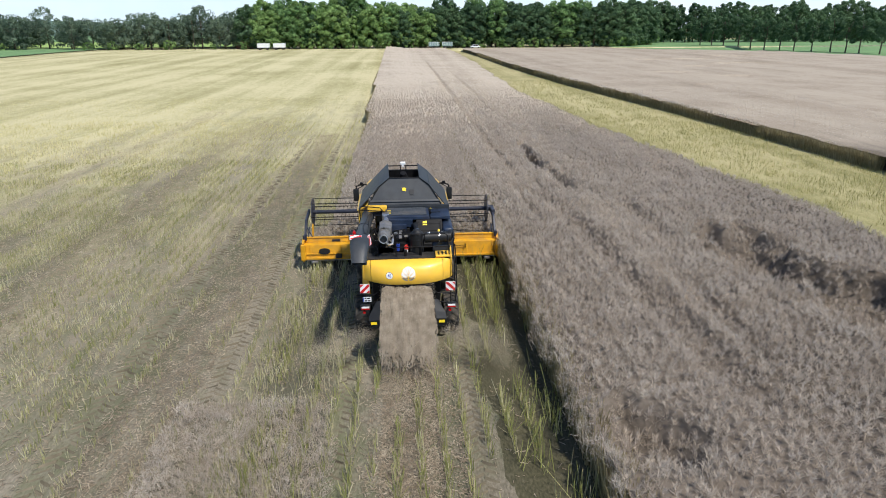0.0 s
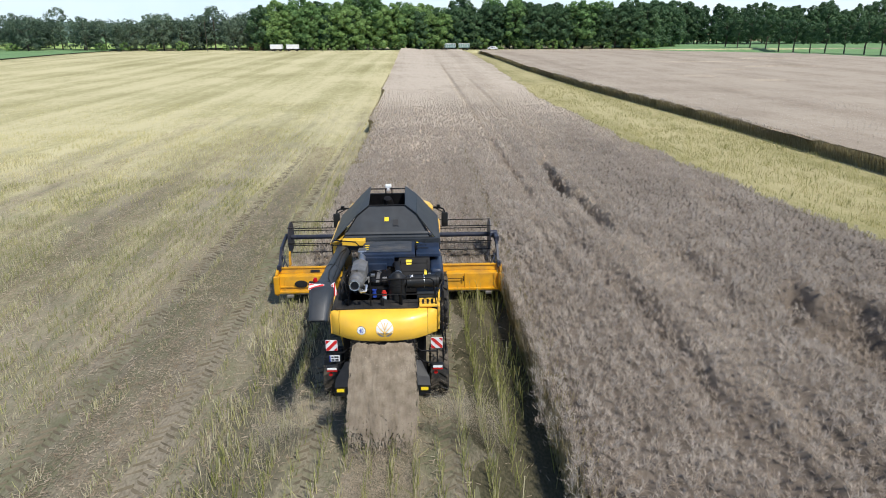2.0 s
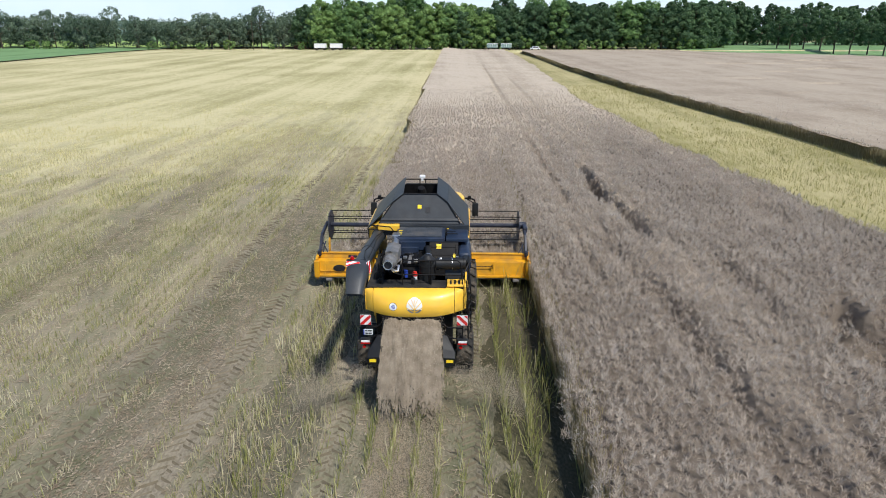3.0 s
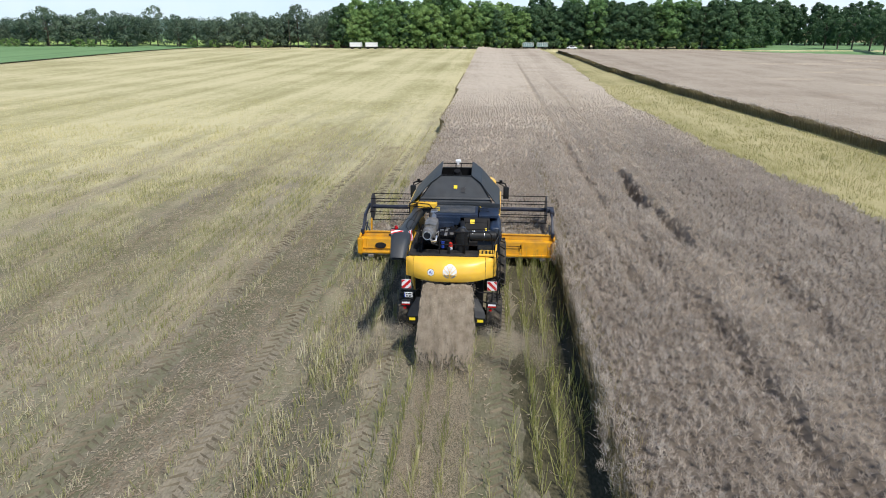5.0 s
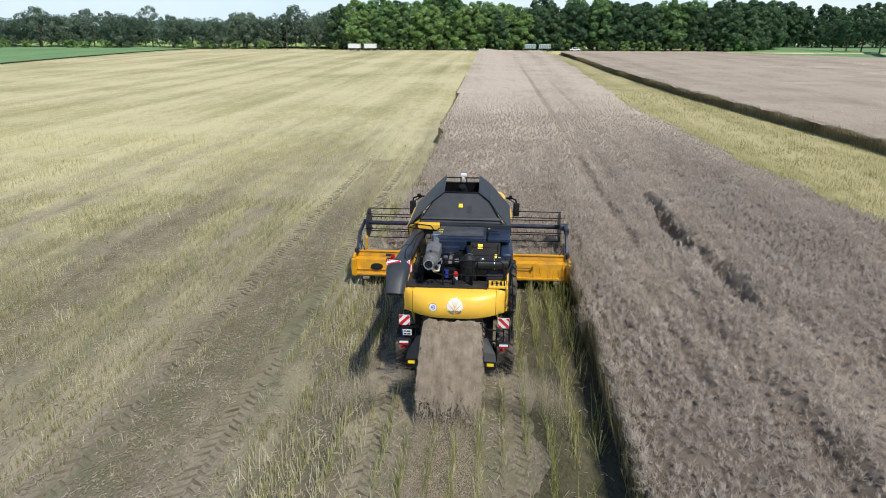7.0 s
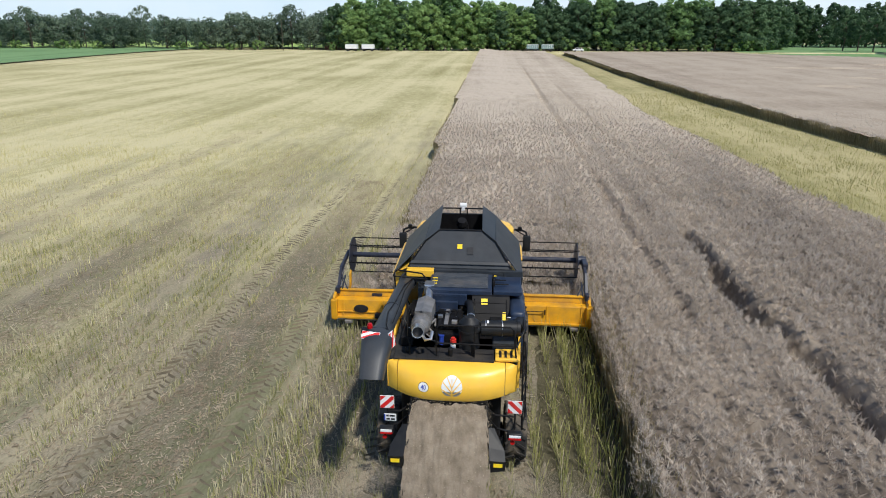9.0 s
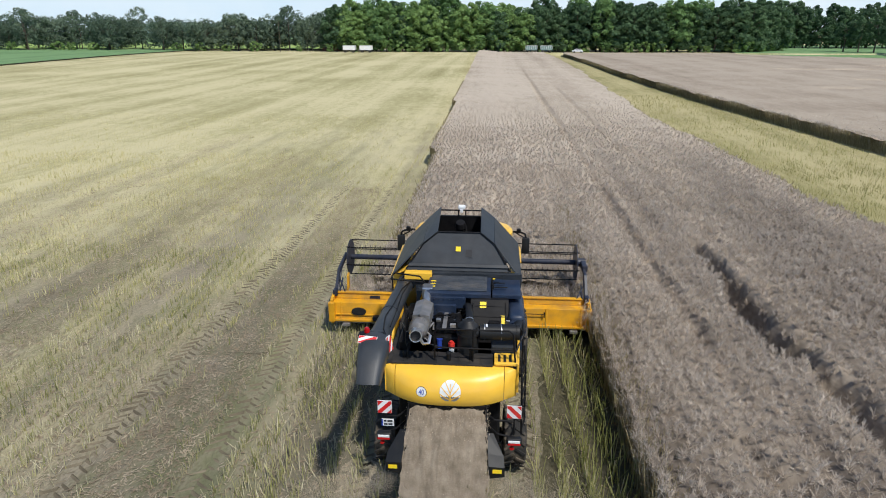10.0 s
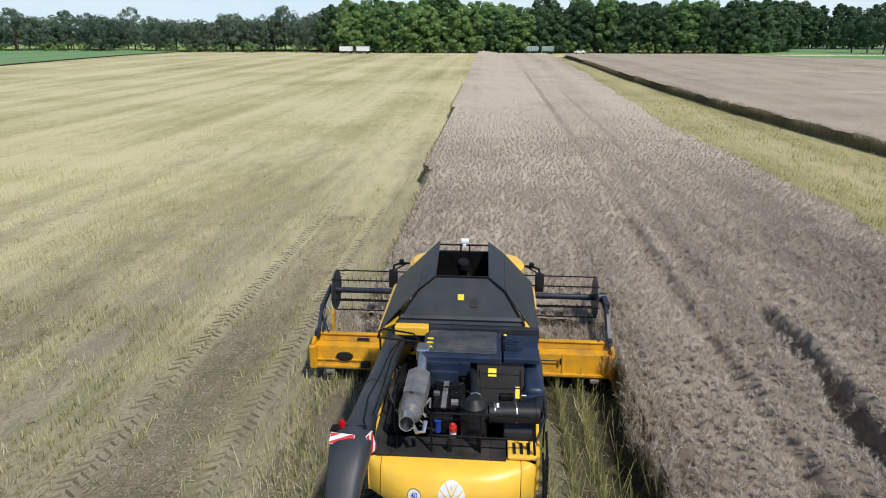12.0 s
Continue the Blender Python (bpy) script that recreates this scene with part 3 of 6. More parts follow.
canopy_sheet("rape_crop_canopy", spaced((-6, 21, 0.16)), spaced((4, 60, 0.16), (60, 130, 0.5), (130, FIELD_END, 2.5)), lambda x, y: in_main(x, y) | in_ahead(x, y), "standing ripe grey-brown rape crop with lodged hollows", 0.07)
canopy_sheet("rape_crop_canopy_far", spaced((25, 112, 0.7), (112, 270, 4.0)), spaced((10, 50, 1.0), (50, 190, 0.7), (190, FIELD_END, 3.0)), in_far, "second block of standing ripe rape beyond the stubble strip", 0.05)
plants("rape_plants", [(3.7, 20.5, 4, 8, 0.30, 16, 0.31, 0.022), (15, 20.5, 8, 18, 0.28, 18, 0.31, 0.020), (3.7, 15, 8, 18, 0.185, 36, 0.31, 0.012), (3.7, 20, 18, 26, 0.195, 34, 0.31, 0.013), (3.7, 21, 26, 38, 0.205, 33, 0.31, 0.016), (3.7, 20, 38, 50, 0.21, 34, 0.29, 0.021), (-4, 3.7, SWATH_END, 50, 0.21, 34, 0.29, 0.021),
                       (-4, 19, 50, 62, 0.24, 28, 0.26, 0.028), (-4, 19, 62, 78, 0.29, 22, 0.22, 0.034), (-5, 19, 78, 112, 0.36, 16, 0.19, 0.038)],
       lambda x, y: in_main(x, y) | in_ahead(x, y), "dense ripe rape plants with dry grey-brown pods")
plants("rape_plants_far", [(25, 50, 45, 90, 0.62, 12, 0.18, 0.045)], in_far, "ripe rape plants of the second crop block")
for nm, edge, y0, y1, step, off in (("crop_edge_stalks", lambda y: 0 * y + CUT_X, 4, 52, 0.006, 0.5), ("crop_edge_stalks", left_edge, 46, 130, 0.012, 0.4), ("crop_edge_stalks", right_edge, 10, 130, 0.02, -0.5), ("crop_edge_stalks", lambda y: far_edge(y) - 0.12, 40, 130, 0.0028, 0.5), ("crop_edge_stalks", far_edge, 130, 265, 0.012, 0.6)):
    tagged(crop_face(nm, edge, y0, y1, step, off, None, 0.008 if y0 < 10 else 0.015), "dark stalks at the cut edge of the crop", "crop", "", "stuff")

ey = 6 + 44 * rng.random(2600)
ebulge = 0.75 * (fbm(ey * 0.8, ey * 0 + 5.1, 3) - 0.35)
ex = CUT_X + 0.12 - rng.random(2600) * np.clip(ebulge + 0.15, 0.05, 0.5)
ez = ground_z(ex, ey) + canopy_h(ex, ey) * (0.42 + 0.55 * rng.random(2600) ** 0.6)
tagged(tufts(np.column_stack([ex, ey, ez]), 0.2 * (0.75 + 0.5 * rng.random(2600)), M_POD, "edge_pods", 9), "dry pods hanging over the cut edge of the crop", "crop", "", "stuff")
fy = 55 + 75 * rng.random(3200)
fx = far_edge(fy) - 0.1 + 0.3 * rng.random(3200)
fz = ground_z(fx, fy) + canopy_h(fx, fy) * (0.5 + 0.5 * rng.random(3200))
tagged(tufts(np.column_stack([fx, fy, fz]), 0.34 * (0.75 + 0.5 * rng.random(3200)), M_POD, "edge_pods", 7), "dry pods along the edge of the second crop block", "crop", "", "stuff")
p = scatter(-6.2, -2.0, 8.2, 14.6, 150)
p = p[fbm(p[:, 0] * 0.55 + 3, p[:, 1] * 0.5 + 8, 4) - 0.045 * np.abs(p[:, 1] - 11.2) - 0.05 * np.abs(p[:, 0] + 4.0) > 0.30 + 0.08 * rng.random(len(p))]
hz = 0.05 + 0.30 * np.clip(fbm(p[:, 0] * 1.6, p[:, 1] * 1.6 + 2, 3) - 0.2, 0, 1)
tagged(tufts(np.column_stack([p, ground_z(p[:, 0], p[:, 1]) + hz]), 0.2 * (0.75 + 0.5 * rng.random(len(p))), M_POD, "dropped_rape", 9), "patch of flattened grey rape left uncut on the stubble", "crop", "", "stuff")

# crop ahead of the knife, in short lengths that the reel draws down as the knife comes
SLICE = 0.45
swaths = []


def crop_slice(y0, y1):
    ob = empty("crop_swath", "short length of standing rape about to be cut", "crop", "swath being cut", pose(0, y0, 0))
    yy = np.array([y0, (y0 + y1) / 2, y1])
    xs = np.arange(-3.35, CUT_X + 0.01, 0.22)
    X, Y = np.meshgrid(xs, yy)
    Z = crop_top(X, Y) - sheet_drop(Y)
    i = np.arange(X.size).reshape(X.shape)
    q = np.stack([i[:-1, :-1], i[:-1, 1:], i[1:, 1:], i[1:, :-1]], -1).reshape(-1, 4)
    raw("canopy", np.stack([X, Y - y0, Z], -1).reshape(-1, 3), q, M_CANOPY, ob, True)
    plants("pod_tangle", [(-3.4, CUT_X, y0, y1 - 0.01, 0.205, 34, 0.32, 0.019)], None, "", ob, (0, y0, 0))
    p = scatter(-3.35, CUT_X, y0, y1, 35)
    n = len(p)
    tagged(stems("stalk_mass", np.column_stack([p[:, 0], p[:, 1] - y0, ground_z(p[:, 0], p[:, 1])]), canopy_h(p[:, 0], p[:, 1]) * 0.9, rng.normal(0, 0.08, (n, 2)), 0.012 + 0.006 * rng.random(n), M_CROPSIDE, ob), kind="stuff")
    return ob


for k in range(round((SWATH_END - HEADER_Y) / SLICE)):
    y0 = HEADER_Y + k * SLICE
    swaths.append((y0, crop_slice(y0, y0 + SLICE)))

# ---- stubble ----


def stubble(name, spans, keep, mat, label, rows=0.0):
    base, hs, rs = [], [], []
    for x0, x1, y0, y1, dens, h, r in spans:
        p = scatter(x0, x1, y0, y1, dens, keep)
        if rows:
            p[:, 0] = np.round(p[:, 0] / rows) * rows + rng.normal(0, 0.045, len(p))
        clump = fbm(p[:, 0] * 0.9 + 31, p[:, 1] * 0.6, 3)
        p = p[clump > 0.30 + 0.20 * rng.random(len(p))]
        base.append(np.column_stack([p, soil_z(p[:, 0], p[:, 1])]))
        hs.append(h * (0.45 + 0.75 * rng.random(len(p))))
        rs.append(r * (0.7 + 0.6 * rng.random(len(p))))
    base, hs, rs = np.concatenate(base), np.concatenate(hs), np.concatenate(rs)
    n = len(base)
    lean = rng.normal(0, 0.16, (n, 2))
    fallen = rng.random(n) < 0.07
    lean[fallen] *= 4
    return tagged(stems(name, base, hs, lean, rs, mat), label, "stubble", "", "stuff")


ROW = 0.55                       # between the drilled rows
SWATHS = np.array([-7.0, -14.6, -22.2])   # bands of straw left by the earlier rounds
wheel_free = lambda x: (np.min(np.abs(np.asarray(x)[:, None] - np.array([-8.45, -5.6])[None]), 1) > 0.34) & (np.min(np.abs(np.asarray(x)[:, None] - SWATHS[None]), 1) > 0.95 * rng.random(len(x)) ** 0.5)
beside_tyres = lambda x, y: np.min(np.abs(x[:, None] - np.array([-2.0, 1.4])[None]), 1) > 0.22
stubble("fresh_stubble", [(-4.3, 2.0, 4, 48, 36, 0.46, 0.0085)], beside_tyres, M_STEM_GREEN, "tall yellow-green rape stubble in rows, freshly cut", ROW)
stubble("fresh_stubble", [(-4.3, 2.0, 4, 48, 22, 0.36, 0.0080)], beside_tyres, M_STEM_PALE, "pale dry stalks among the fresh stubble", ROW)
stubble("fresh_stubble", [(-4.5, -2.2, 4, 48, 26, 0.42, 0.0080)], None, M_STEM_PALE, "grey-green stubble and weeds under the unloading auger's side", 0.0)
stubble("fresh_stubble", [(1.75, 3.3, 4, 48, 44, 0.68, 0.0080)], None, M_STEM_GREEN, "tall green stubble beside the crop's edge", ROW)
stubble("fresh_stubble", [(2.5, 3.85, 4, 48, 16, 0.85, 0.0085)], None, M_STEM_GREEN, "long green stalks left standing along the cut edge", 0.0)
stubble("fresh_stubble", [(1.9, 3.85, 4, 48, 11, 0.55, 0.0090)], None, M_STEM_PALE, "tall pale stalks beside the crop's edge", ROW)
stubble("old_stubble", [(-24, -3.8, 8, 40, 58, 0.27, 0.0065), (-48, -3.3, 40, 58, 15, 0.28, 0.0090)], lambda x, y: wheel_free(x) & (x < left_edge(y) - 0.1), M_STEM_PALE, "short pale dry rape stubble", 0.46)
stubble("old_stubble", [(-60, -3.3, 40, 70, 18, 0.26, 0.009), (-70, -3.3, 70, 95, 4, 0.20, 0.012)], lambda x, y: wheel_free(x) & (x < left_edge(y) - 0.1), M_STEM_STRIP, "sunlit straw-coloured rape stubble", 0.46)
stubble("old_stubble", [(-30, -3.4, 8, 48, 26, 0.29, 0.0070)], lambda x, y: wheel_free(x) & (x < left_edge(y) - 0.1), M_STEM_GREEN, "short greenish rape stubble", 0.46)
stubble("strip_stubble", [(15, 33, 28, 70, 40, 0.32, 0.010), (15, 33, 70, 120, 12, 0.32, 0.015)], lambda x, y: (x > right_edge(y) + 0.2) & (x < far_edge(y) - 0.1), M_STEM_LIME, "yellow-green stubble of the strip between the crops", 0.46)


def litter(name, spans, keep, mat, label):
    vs = []
    for x0, x1, y0, y1, dens, ln in spans:
        p = scatter(x0, x1, y0, y1, dens, keep)
        n = len(p)
        z = soil_z(p[:, 0], p[:, 1]) + 0.012 + 0.03 * rng.random(n)
        a = rng.random(n) * 6.28
        d = np.column_stack([np.cos(a), np.sin(a), rng.normal(0, 0.12, n)]) * (ln * (0.4 + rng.random(n)))[:, None] / 2
        s = np.column_stack([-np.sin(a), np.cos(a), rng.normal(0, 0.3, n)]) * (0.006 + 0.006 * rng.random(n))[:, None]
        c = np.column_stack([p, z])
        vs.append(np.stack([c - d - s, c - d + s, c + d + s, c + d - s], 1))
    v = np.concatenate(vs).reshape(-1, 3)
    return tagged(raw(name, v, np.arange(len(v)).reshape(-1, 4), mat), label, "straw", "", "stuff")


off_tracks = lambda x, y: np.min(np.abs(x[:, None] - np.array([-8.45, -5.6, -2.0, 1.4])[None]), 1) > 0.26
litter("straw_litter", [(-20, 1.7, 6, 40, 62, 0.13), (1.7, 3.7, 6, 48, 8, 0.13), (-26, -3.4, 40, 62, 12, 0.2), (-8.0, -6.0, 6, 60, 170, 0.08), (-15.8, -13.4, 20, 70, 70, 0.12), (-23.4, -21, 28, 80, 40, 0.14)], off_tracks, M_STRAW, "chopped straw and chaff strewn over the soil")


def tyre_track(x, y0, y1, w, label):
    """Lug prints: raised ridges of soil between the bars, in a herringbone."""
    vs = []
    y = y0
    i = 0
    while y < y1:
        for sgn in (-1, 1):
            yy = y + rng.normal(0, 0.012) + (0.14 if sgn > 0 else 0)
            cx = x + sgn * w * 0.25 + rng.normal(0, 0.012)
            dx, dy = sgn * w * 0.25, -0.10
            t = 0.032 * (0.8 + 0.5 * rng.random())
            h = 0.048 * max(0.15, min(1, (66 - y) / 24)) * (0.3 + rng.random()) if rng.random() > 0.12 else 0.006
            for a, b in (((-dx, -dy), (dx, dy)),):
                g = float(soil_z(np.array([cx]), np.array([yy]))[0])
                p0, p1 = np.array([cx + a[0], yy + a[1], g]), np.array([cx + b[0], yy + b[1], g])
                o = np.array([0, t * 1.5, 0])
                up = np.array([0, 0, h])
                vs += [p0 - o, p1 - o, p1 + up, p0 + up, p0 + up, p1 + up, p1 + o, p0 + o]
        y += 0.28
        i += 1
    v = np.array(vs)
    return tagged(raw("tyre_track", v, np.arange(len(v)).reshape(-1, 4), M_CLOD), label, "tyre track", "", "stuff")


for tx in (-8.45, -5.6):
    tyre_track(tx, 7, 62, 0.62, "herringbone tyre print pressed into the soil")
for tx in (-2.0, 1.4):
    tyre_track(tx, 5, 46, 0.62, "herringbone tyre print left behind the harvester")

# ---- trees ----


def crown_mesh(seed, height, spread, base, clumps, leaf, leaves):
    """Leaves on the outside of rounded boughs that build up a domed, uneven crown."""
    r = np.random.default_rng(seed)
    vs = []
    for c in range(clumps):
        zf = (c + r.random()) / clumps
        belly = math.sqrt(max(0.04, 1 - ((zf - 0.40) / 0.66) ** 2))
        rad = spread * belly * (0.40 + 0.46 * r.random())
        a = c * 2.4 + r.uniform(-0.5, 0.5)
        cr = spread * (0.17 + 0.22 * r.random() ** 1.5) * (0.75 + 0.35 * belly)
        ctr = np.array([math.cos(a) * rad, math.sin(a) * rad, base + cr * 0.6 + (height - base - cr * 1.3) * zf])
        d = r.normal(size=(leaves, 3)) + np.array([math.cos(a) * 0.5, math.sin(a) * 0.5, 0.35])
        d /= np.linalg.norm(d, axis=1)[:, None]
        lump = 1 + 0.16 * np.sin(5 * d[:, 0] + seed) * np.cos(6 * d[:, 1] + c) * np.sin(5 * d[:, 2] + 2 * c)
        p = ctr + d * (cr * lump * (0.72 + 0.36 * r.random(leaves)))[:, None] * np.array([1, 1, 0.82])
        nrm = d * 1.3 + r.normal(0, 0.65, (leaves, 3)) + np.array([0, 0, 0.25])
        nrm /= np.linalg.norm(nrm, axis=1)[:, None]
        t = np.cross(nrm, r.normal(size=(leaves, 3)))
        t /= np.linalg.norm(t, axis=1)[:, None]
        b = np.cross(nrm, t)
        s = (leaf * (0.45 + 0.8 * r.random(leaves)))[:, None]
        vs.append(np.stack([p - t * s, p + b * s, p + t * s * 0.8 - b * s * 0.5], 1))
    v = np.concatenate(vs).reshape(-1, 3)
    return raw("crown", v, np.arange(len(v)).reshape(-1, 3), M_LEAF[0])


def tree(seed, height, spread, base, mat, label, clumps=34, leaves=120, leaf=0.42, trunk_r=0.3):
    ob = empty("tree", label, "tree", "trees at the field's end")
    r = np.random.default_rng(seed + 100)
    limbs = [pipe([(0, 0, -0.6), (0.1, 0, height * 0.25), (0.2 * r.normal(), 0.2 * r.normal(), height * 0.55), (0.3 * r.normal(), 0.3 * r.normal(), height * 0.85)], [trunk_r * 1.25, trunk_r, trunk_r * 0.6, 0.06], 8)]
    for k in range(6):
        a = r.random() * 6.28
        z0 = height * (0.28 + 0.4 * r.random())
        limbs.append(pipe([(0.1, 0, z0), (math.cos(a) * spread * 0.4, math.sin(a) * spread * 0.4, z0 + height * 0.10), (math.cos(a) * spread * 0.75, math.sin(a) * spread * 0.75, z0 + height * 0.2)], [trunk_r * 0.5, trunk_r * 0.3, 0.04], 6))
    part("trunk", joined(*limbs), M_BARK, ob)
    c = crown_mesh(seed, height, spread, base, clumps, leaf, leaves)
    c.data.materials[0] = mat
    c.parent = ob
    return ob


FOREST = [
    tree(1, 19.0, 5.2, 1.0, M_LEAF[0], "tall broadleaf tree with dense dark-green crown", 44, 115, 0.46),
    tree(2, 20.0, 5.6, 1.2, M_LEAF[1], "tall broadleaf tree with full mid-green crown", 46, 115, 0.46),
    tree(3, 17.0, 5.0, 0.8, M_LEAF[0], "dark broadleaf tree at the wood's edge", 40, 115, 0.46),
    tree(4, 17.5, 5.8, 0.6, M_LEAF[2], "broad tree with light-green crown at the wood's edge", 44, 115, 0.46),
    tree(5, 13.5, 6.8, 1.0, M_LEAF[3], "spreading grey-green field tree, haze in its colour", 42, 88, 0.42, 0.25),
    tree(6, 15.5, 5.4, 1.8, M_LEAF[3], "loose grey-green tree with gaps in its crown, haze in its colour", 32, 74, 0.36, 0.22),
]
ALLEY = tree(7, 8.2, 3.0, 2.3, M_LEAF[0], "small round-crowned avenue tree with bare trunk", 14, 160, 0.26, 0.16)
BUSH = tree(8, 5.5, 3.2, 0.2, M_LEAF[2], "light-green bush at the foot of the wood", 12, 160, 0.26, 0.12)
tr = random.Random(5)


def plant(ob, x, y, s, sz=1.0):
    z = float(ground_z(np.array([x]), np.array([y]))[0]) - 0.2
    c = copy_thing(ob, pose(x, y, z, 0, 0, tr.uniform(0, 360)) @ Matrix.Diagonal((s, s, s * sz, 1)))
    c.matrix_basis = pose(x, y, z, 0, 0, tr.uniform(0, 360))
    c.scale = (s, s, s * sz)
    return c


x = -62.0
while x < 124:                     # the wood behind the field's end
    front = 283 if x < 96 else 283 + (x - 96) * 1.1
    for row in range(3 if tr.random() < 0.4 else 2):
        # Left part takes lighter foliage, partly to carry the sun on it.
        kind = tr.choice((1, 3, 3, 3, 1, 2) if x < 14 else (0, 0, 2, 2, 1))
        plant(FOREST[kind], x + tr.uniform(-2.2, 2.2), front + row * 7.5 + tr.uniform(-1.5, 1.5), tr.uniform(0.95, 1.28) * (1.0 + 0.08 * row), tr.uniform(0.72, 0.92))
    if tr.random() < 0.85:
        plant(BUSH, x + tr.uniform(-2, 2), front - 4 + tr.uniform(-1, 1), tr.uniform(0.5, 1.05))
    x += tr.uniform(3.6, 5.0)
x = 112.0
while x < 286:                     # wooded hill beyond the green field
    for row in range(2):
        s = tr.uniform(0.9, 1.1) + 0.2 * row
        plant(FOREST[tr.choice((0, 0, 2, 2))], x + tr.uniform(-2.5, 2.5), 345 + row * 14 + tr.uniform(-3, 3), s, 0.92)
    x += tr.uniform(5.6, 7.2)
for k in range(13):                # avenue along the crop's far side
    f = k / 11
    plant(ALLEY, 136 + 26 * f - 4 * f ** 4 + tr.uniform(-0.6, 0.6), 291 - 76 * f + tr.uniform(-1, 1), tr.uniform(1.3, 1.5), 1.08)
x = -330.0
while x < -62:                     # loose hedge of field trees
    loose = x < -120
    if tr.random() < (0.98 if loose else 1.0):
        kind = tr.choice((4, 4, 5, 5)) if loose else tr.choice((4, 5, 4, 1))
        plant(FOREST[kind], x, 290 + tr.uniform(-6, 10), tr.uniform(0.9, 1.2) if loose else tr.uniform(1.0, 1.2), tr.uniform(0.8, 1.08))
        if tr.random() < 0.4 or not loose:
            plant(FOREST[tr.choice((4, 5, 4))], x + 3, 308 + tr.uniform(-4, 8), tr.uniform(0.8, 1.2))
        if tr.random() < 0.5:
            plant(BUSH, x + tr.uniform(-3, 3), 281 + tr.uniform(-2, 2), tr.uniform(0.4, 0.8))
    x += tr.uniform(4.4, 7.4) if loose else tr.uniform(4.8, 7.0)
for k in range(9):                # a farther line of trees
    plant(FOREST[tr.choice((4, 5))], -400 + k * 34 + tr.uniform(-3, 3), 420 + tr.uniform(-12, 12), tr.uniform(0.8, 1.15))
for ob in (*FOREST, ALLEY, BUSH):   # the first of each kind stands in the wood too
    ob.matrix_basis = pose(tr.uniform(0, 90), 312 + tr.uniform(0, 6), 0.4)
# a wooded ridge far beyond the field trees, distance haze in its colour
hx, hy = np.meshgrid(np.linspace(-900, -150, 120), np.linspace(1000, 1300, 24))
hz = 25 * np.exp(-(((hx + 560) / 150) ** 2)) * np.sin(np.pi * np.clip((hy - 1000) / 300, 0, 1)) + 7 * fbm(hx * 0.05, hy * 0.05, 3) - 4
hi = np.arange(hx.size).reshape(hx.shape)
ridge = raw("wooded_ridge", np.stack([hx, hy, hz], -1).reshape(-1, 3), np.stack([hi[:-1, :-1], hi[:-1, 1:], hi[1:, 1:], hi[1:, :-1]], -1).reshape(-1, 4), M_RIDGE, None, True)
tagged(ridge, "low wooded ridge far off, haze put into its blue-green", "hill", "", "structure")
# ---- the harvester: x to its right, y ahead, z up, y = 0 at the back of its hood ----
harvester = empty("combine_harvester", "yellow combine harvester with dark grey grain tank cutting ripe rape", "combine harvester", m=pose(START_X, START_Y, 0))
H = harvester


def hood_piece(x0, x1, n):
    """A stretch of the bulging rear hood."""
    sections = []
    for i in range(n + 1):
        x = x0 + (x1 - x0) * i / n
        u = (x - 0.06) / 1.32
        back = 0.46 * abs(u) ** 3.0
        tuck = 0.10 * abs(u) ** 4
        prof = [(0.50, 2.89), (0.30, 2.885), (0.12, 2.84), (0.00, 2.74), (-0.075, 2.60), (-0.10, 2.485), (-0.09, 2.33), (-0.04, 2.235), (0.06, 2.205), (0.50, 2.205)]
        sections.append([(x, min(0.5, py * (1 - 0.3 * abs(u) ** 6) + back * (0.5 - py) / 0.6), pz - tuck * 0.3 + (0.10 * abs(u) ** 3 if pz < 2.4 else 0)) for py, pz in prof])
    return loft(sections)


hood = part("rear_hood", hood_piece(-1.015, 1.12, 26), M_YELLOW, H, "bulging yellow rear hood panel", True)
part("hood_corner", hood_piece(-1.25, -1.027, 5), M_YELLOW, H, "rounded yellow hood corner", True)
part("hood_corner", hood_piece(1.132, 1.37, 5), M_YELLOW, H, "rounded yellow hood corner", True)


def hood_y(x, z):
    u = (x - 0.06) / 1.32
    py = float(np.interp(z, [2.27, 2.34, 2.485, 2.60, 2.74, 2.84], [-0.02, -0.08, -0.10, -0.075, 0.0, 0.12]))
    return py + 0.46 * abs(u) ** 3 * (0.5 - py) / 0.6


def on_hood(outline, name, mat, parent, label="", lift=0.006, steps=1):
    """A thin film shape that follows the hood, from an outline of (x, z)."""
    bm = bmesh.new()
    f = bm.faces.new([bm.verts.new((px, 0, pz)) for px, pz in outline])
    bmesh.ops.triangulate(bm, faces=[f])
    if steps:
        bmesh.ops.subdivide_edges(bm, edges=bm.edges[:], cuts=steps, use_grid_fill=True)
    for v in bm.verts:
        v.co.y = hood_y(v.co.x, v.co.z) - lift
    return part(name, bm, mat, parent, label)


disc = [(-0.47 + 0.098 * math.cos(a), 2.535 + 0.098 * math.sin(a)) for a in (2 * math.pi * k / 28 for k in range(28))]
on_hood([(-0.47 + 1.08 * (a + 0.47), 2.535 + 1.08 * (b - 2.535)) for a, b in disc], "speed_disc_rim", M_INK_HOLE, hood, "thin dark rim of the speed disc", 0.005)
on_hood(disc, "speed_disc", M_WHITE, hood, "round white speed disc reading 40", 0.009)
font = bpy.data.curves.new("speed_number", "FONT")
font.body, font.size, font.align_x, font.align_y, font.offset = "40", 0.145, "CENTER", "CENTER", 0.001
holder = new("tmp_text", font)
dg = bpy.context.evaluated_depsgraph_get()
num_mesh = bpy.data.meshes.new_from_object(holder.evaluated_get(dg))
bpy.data.objects.remove(holder)
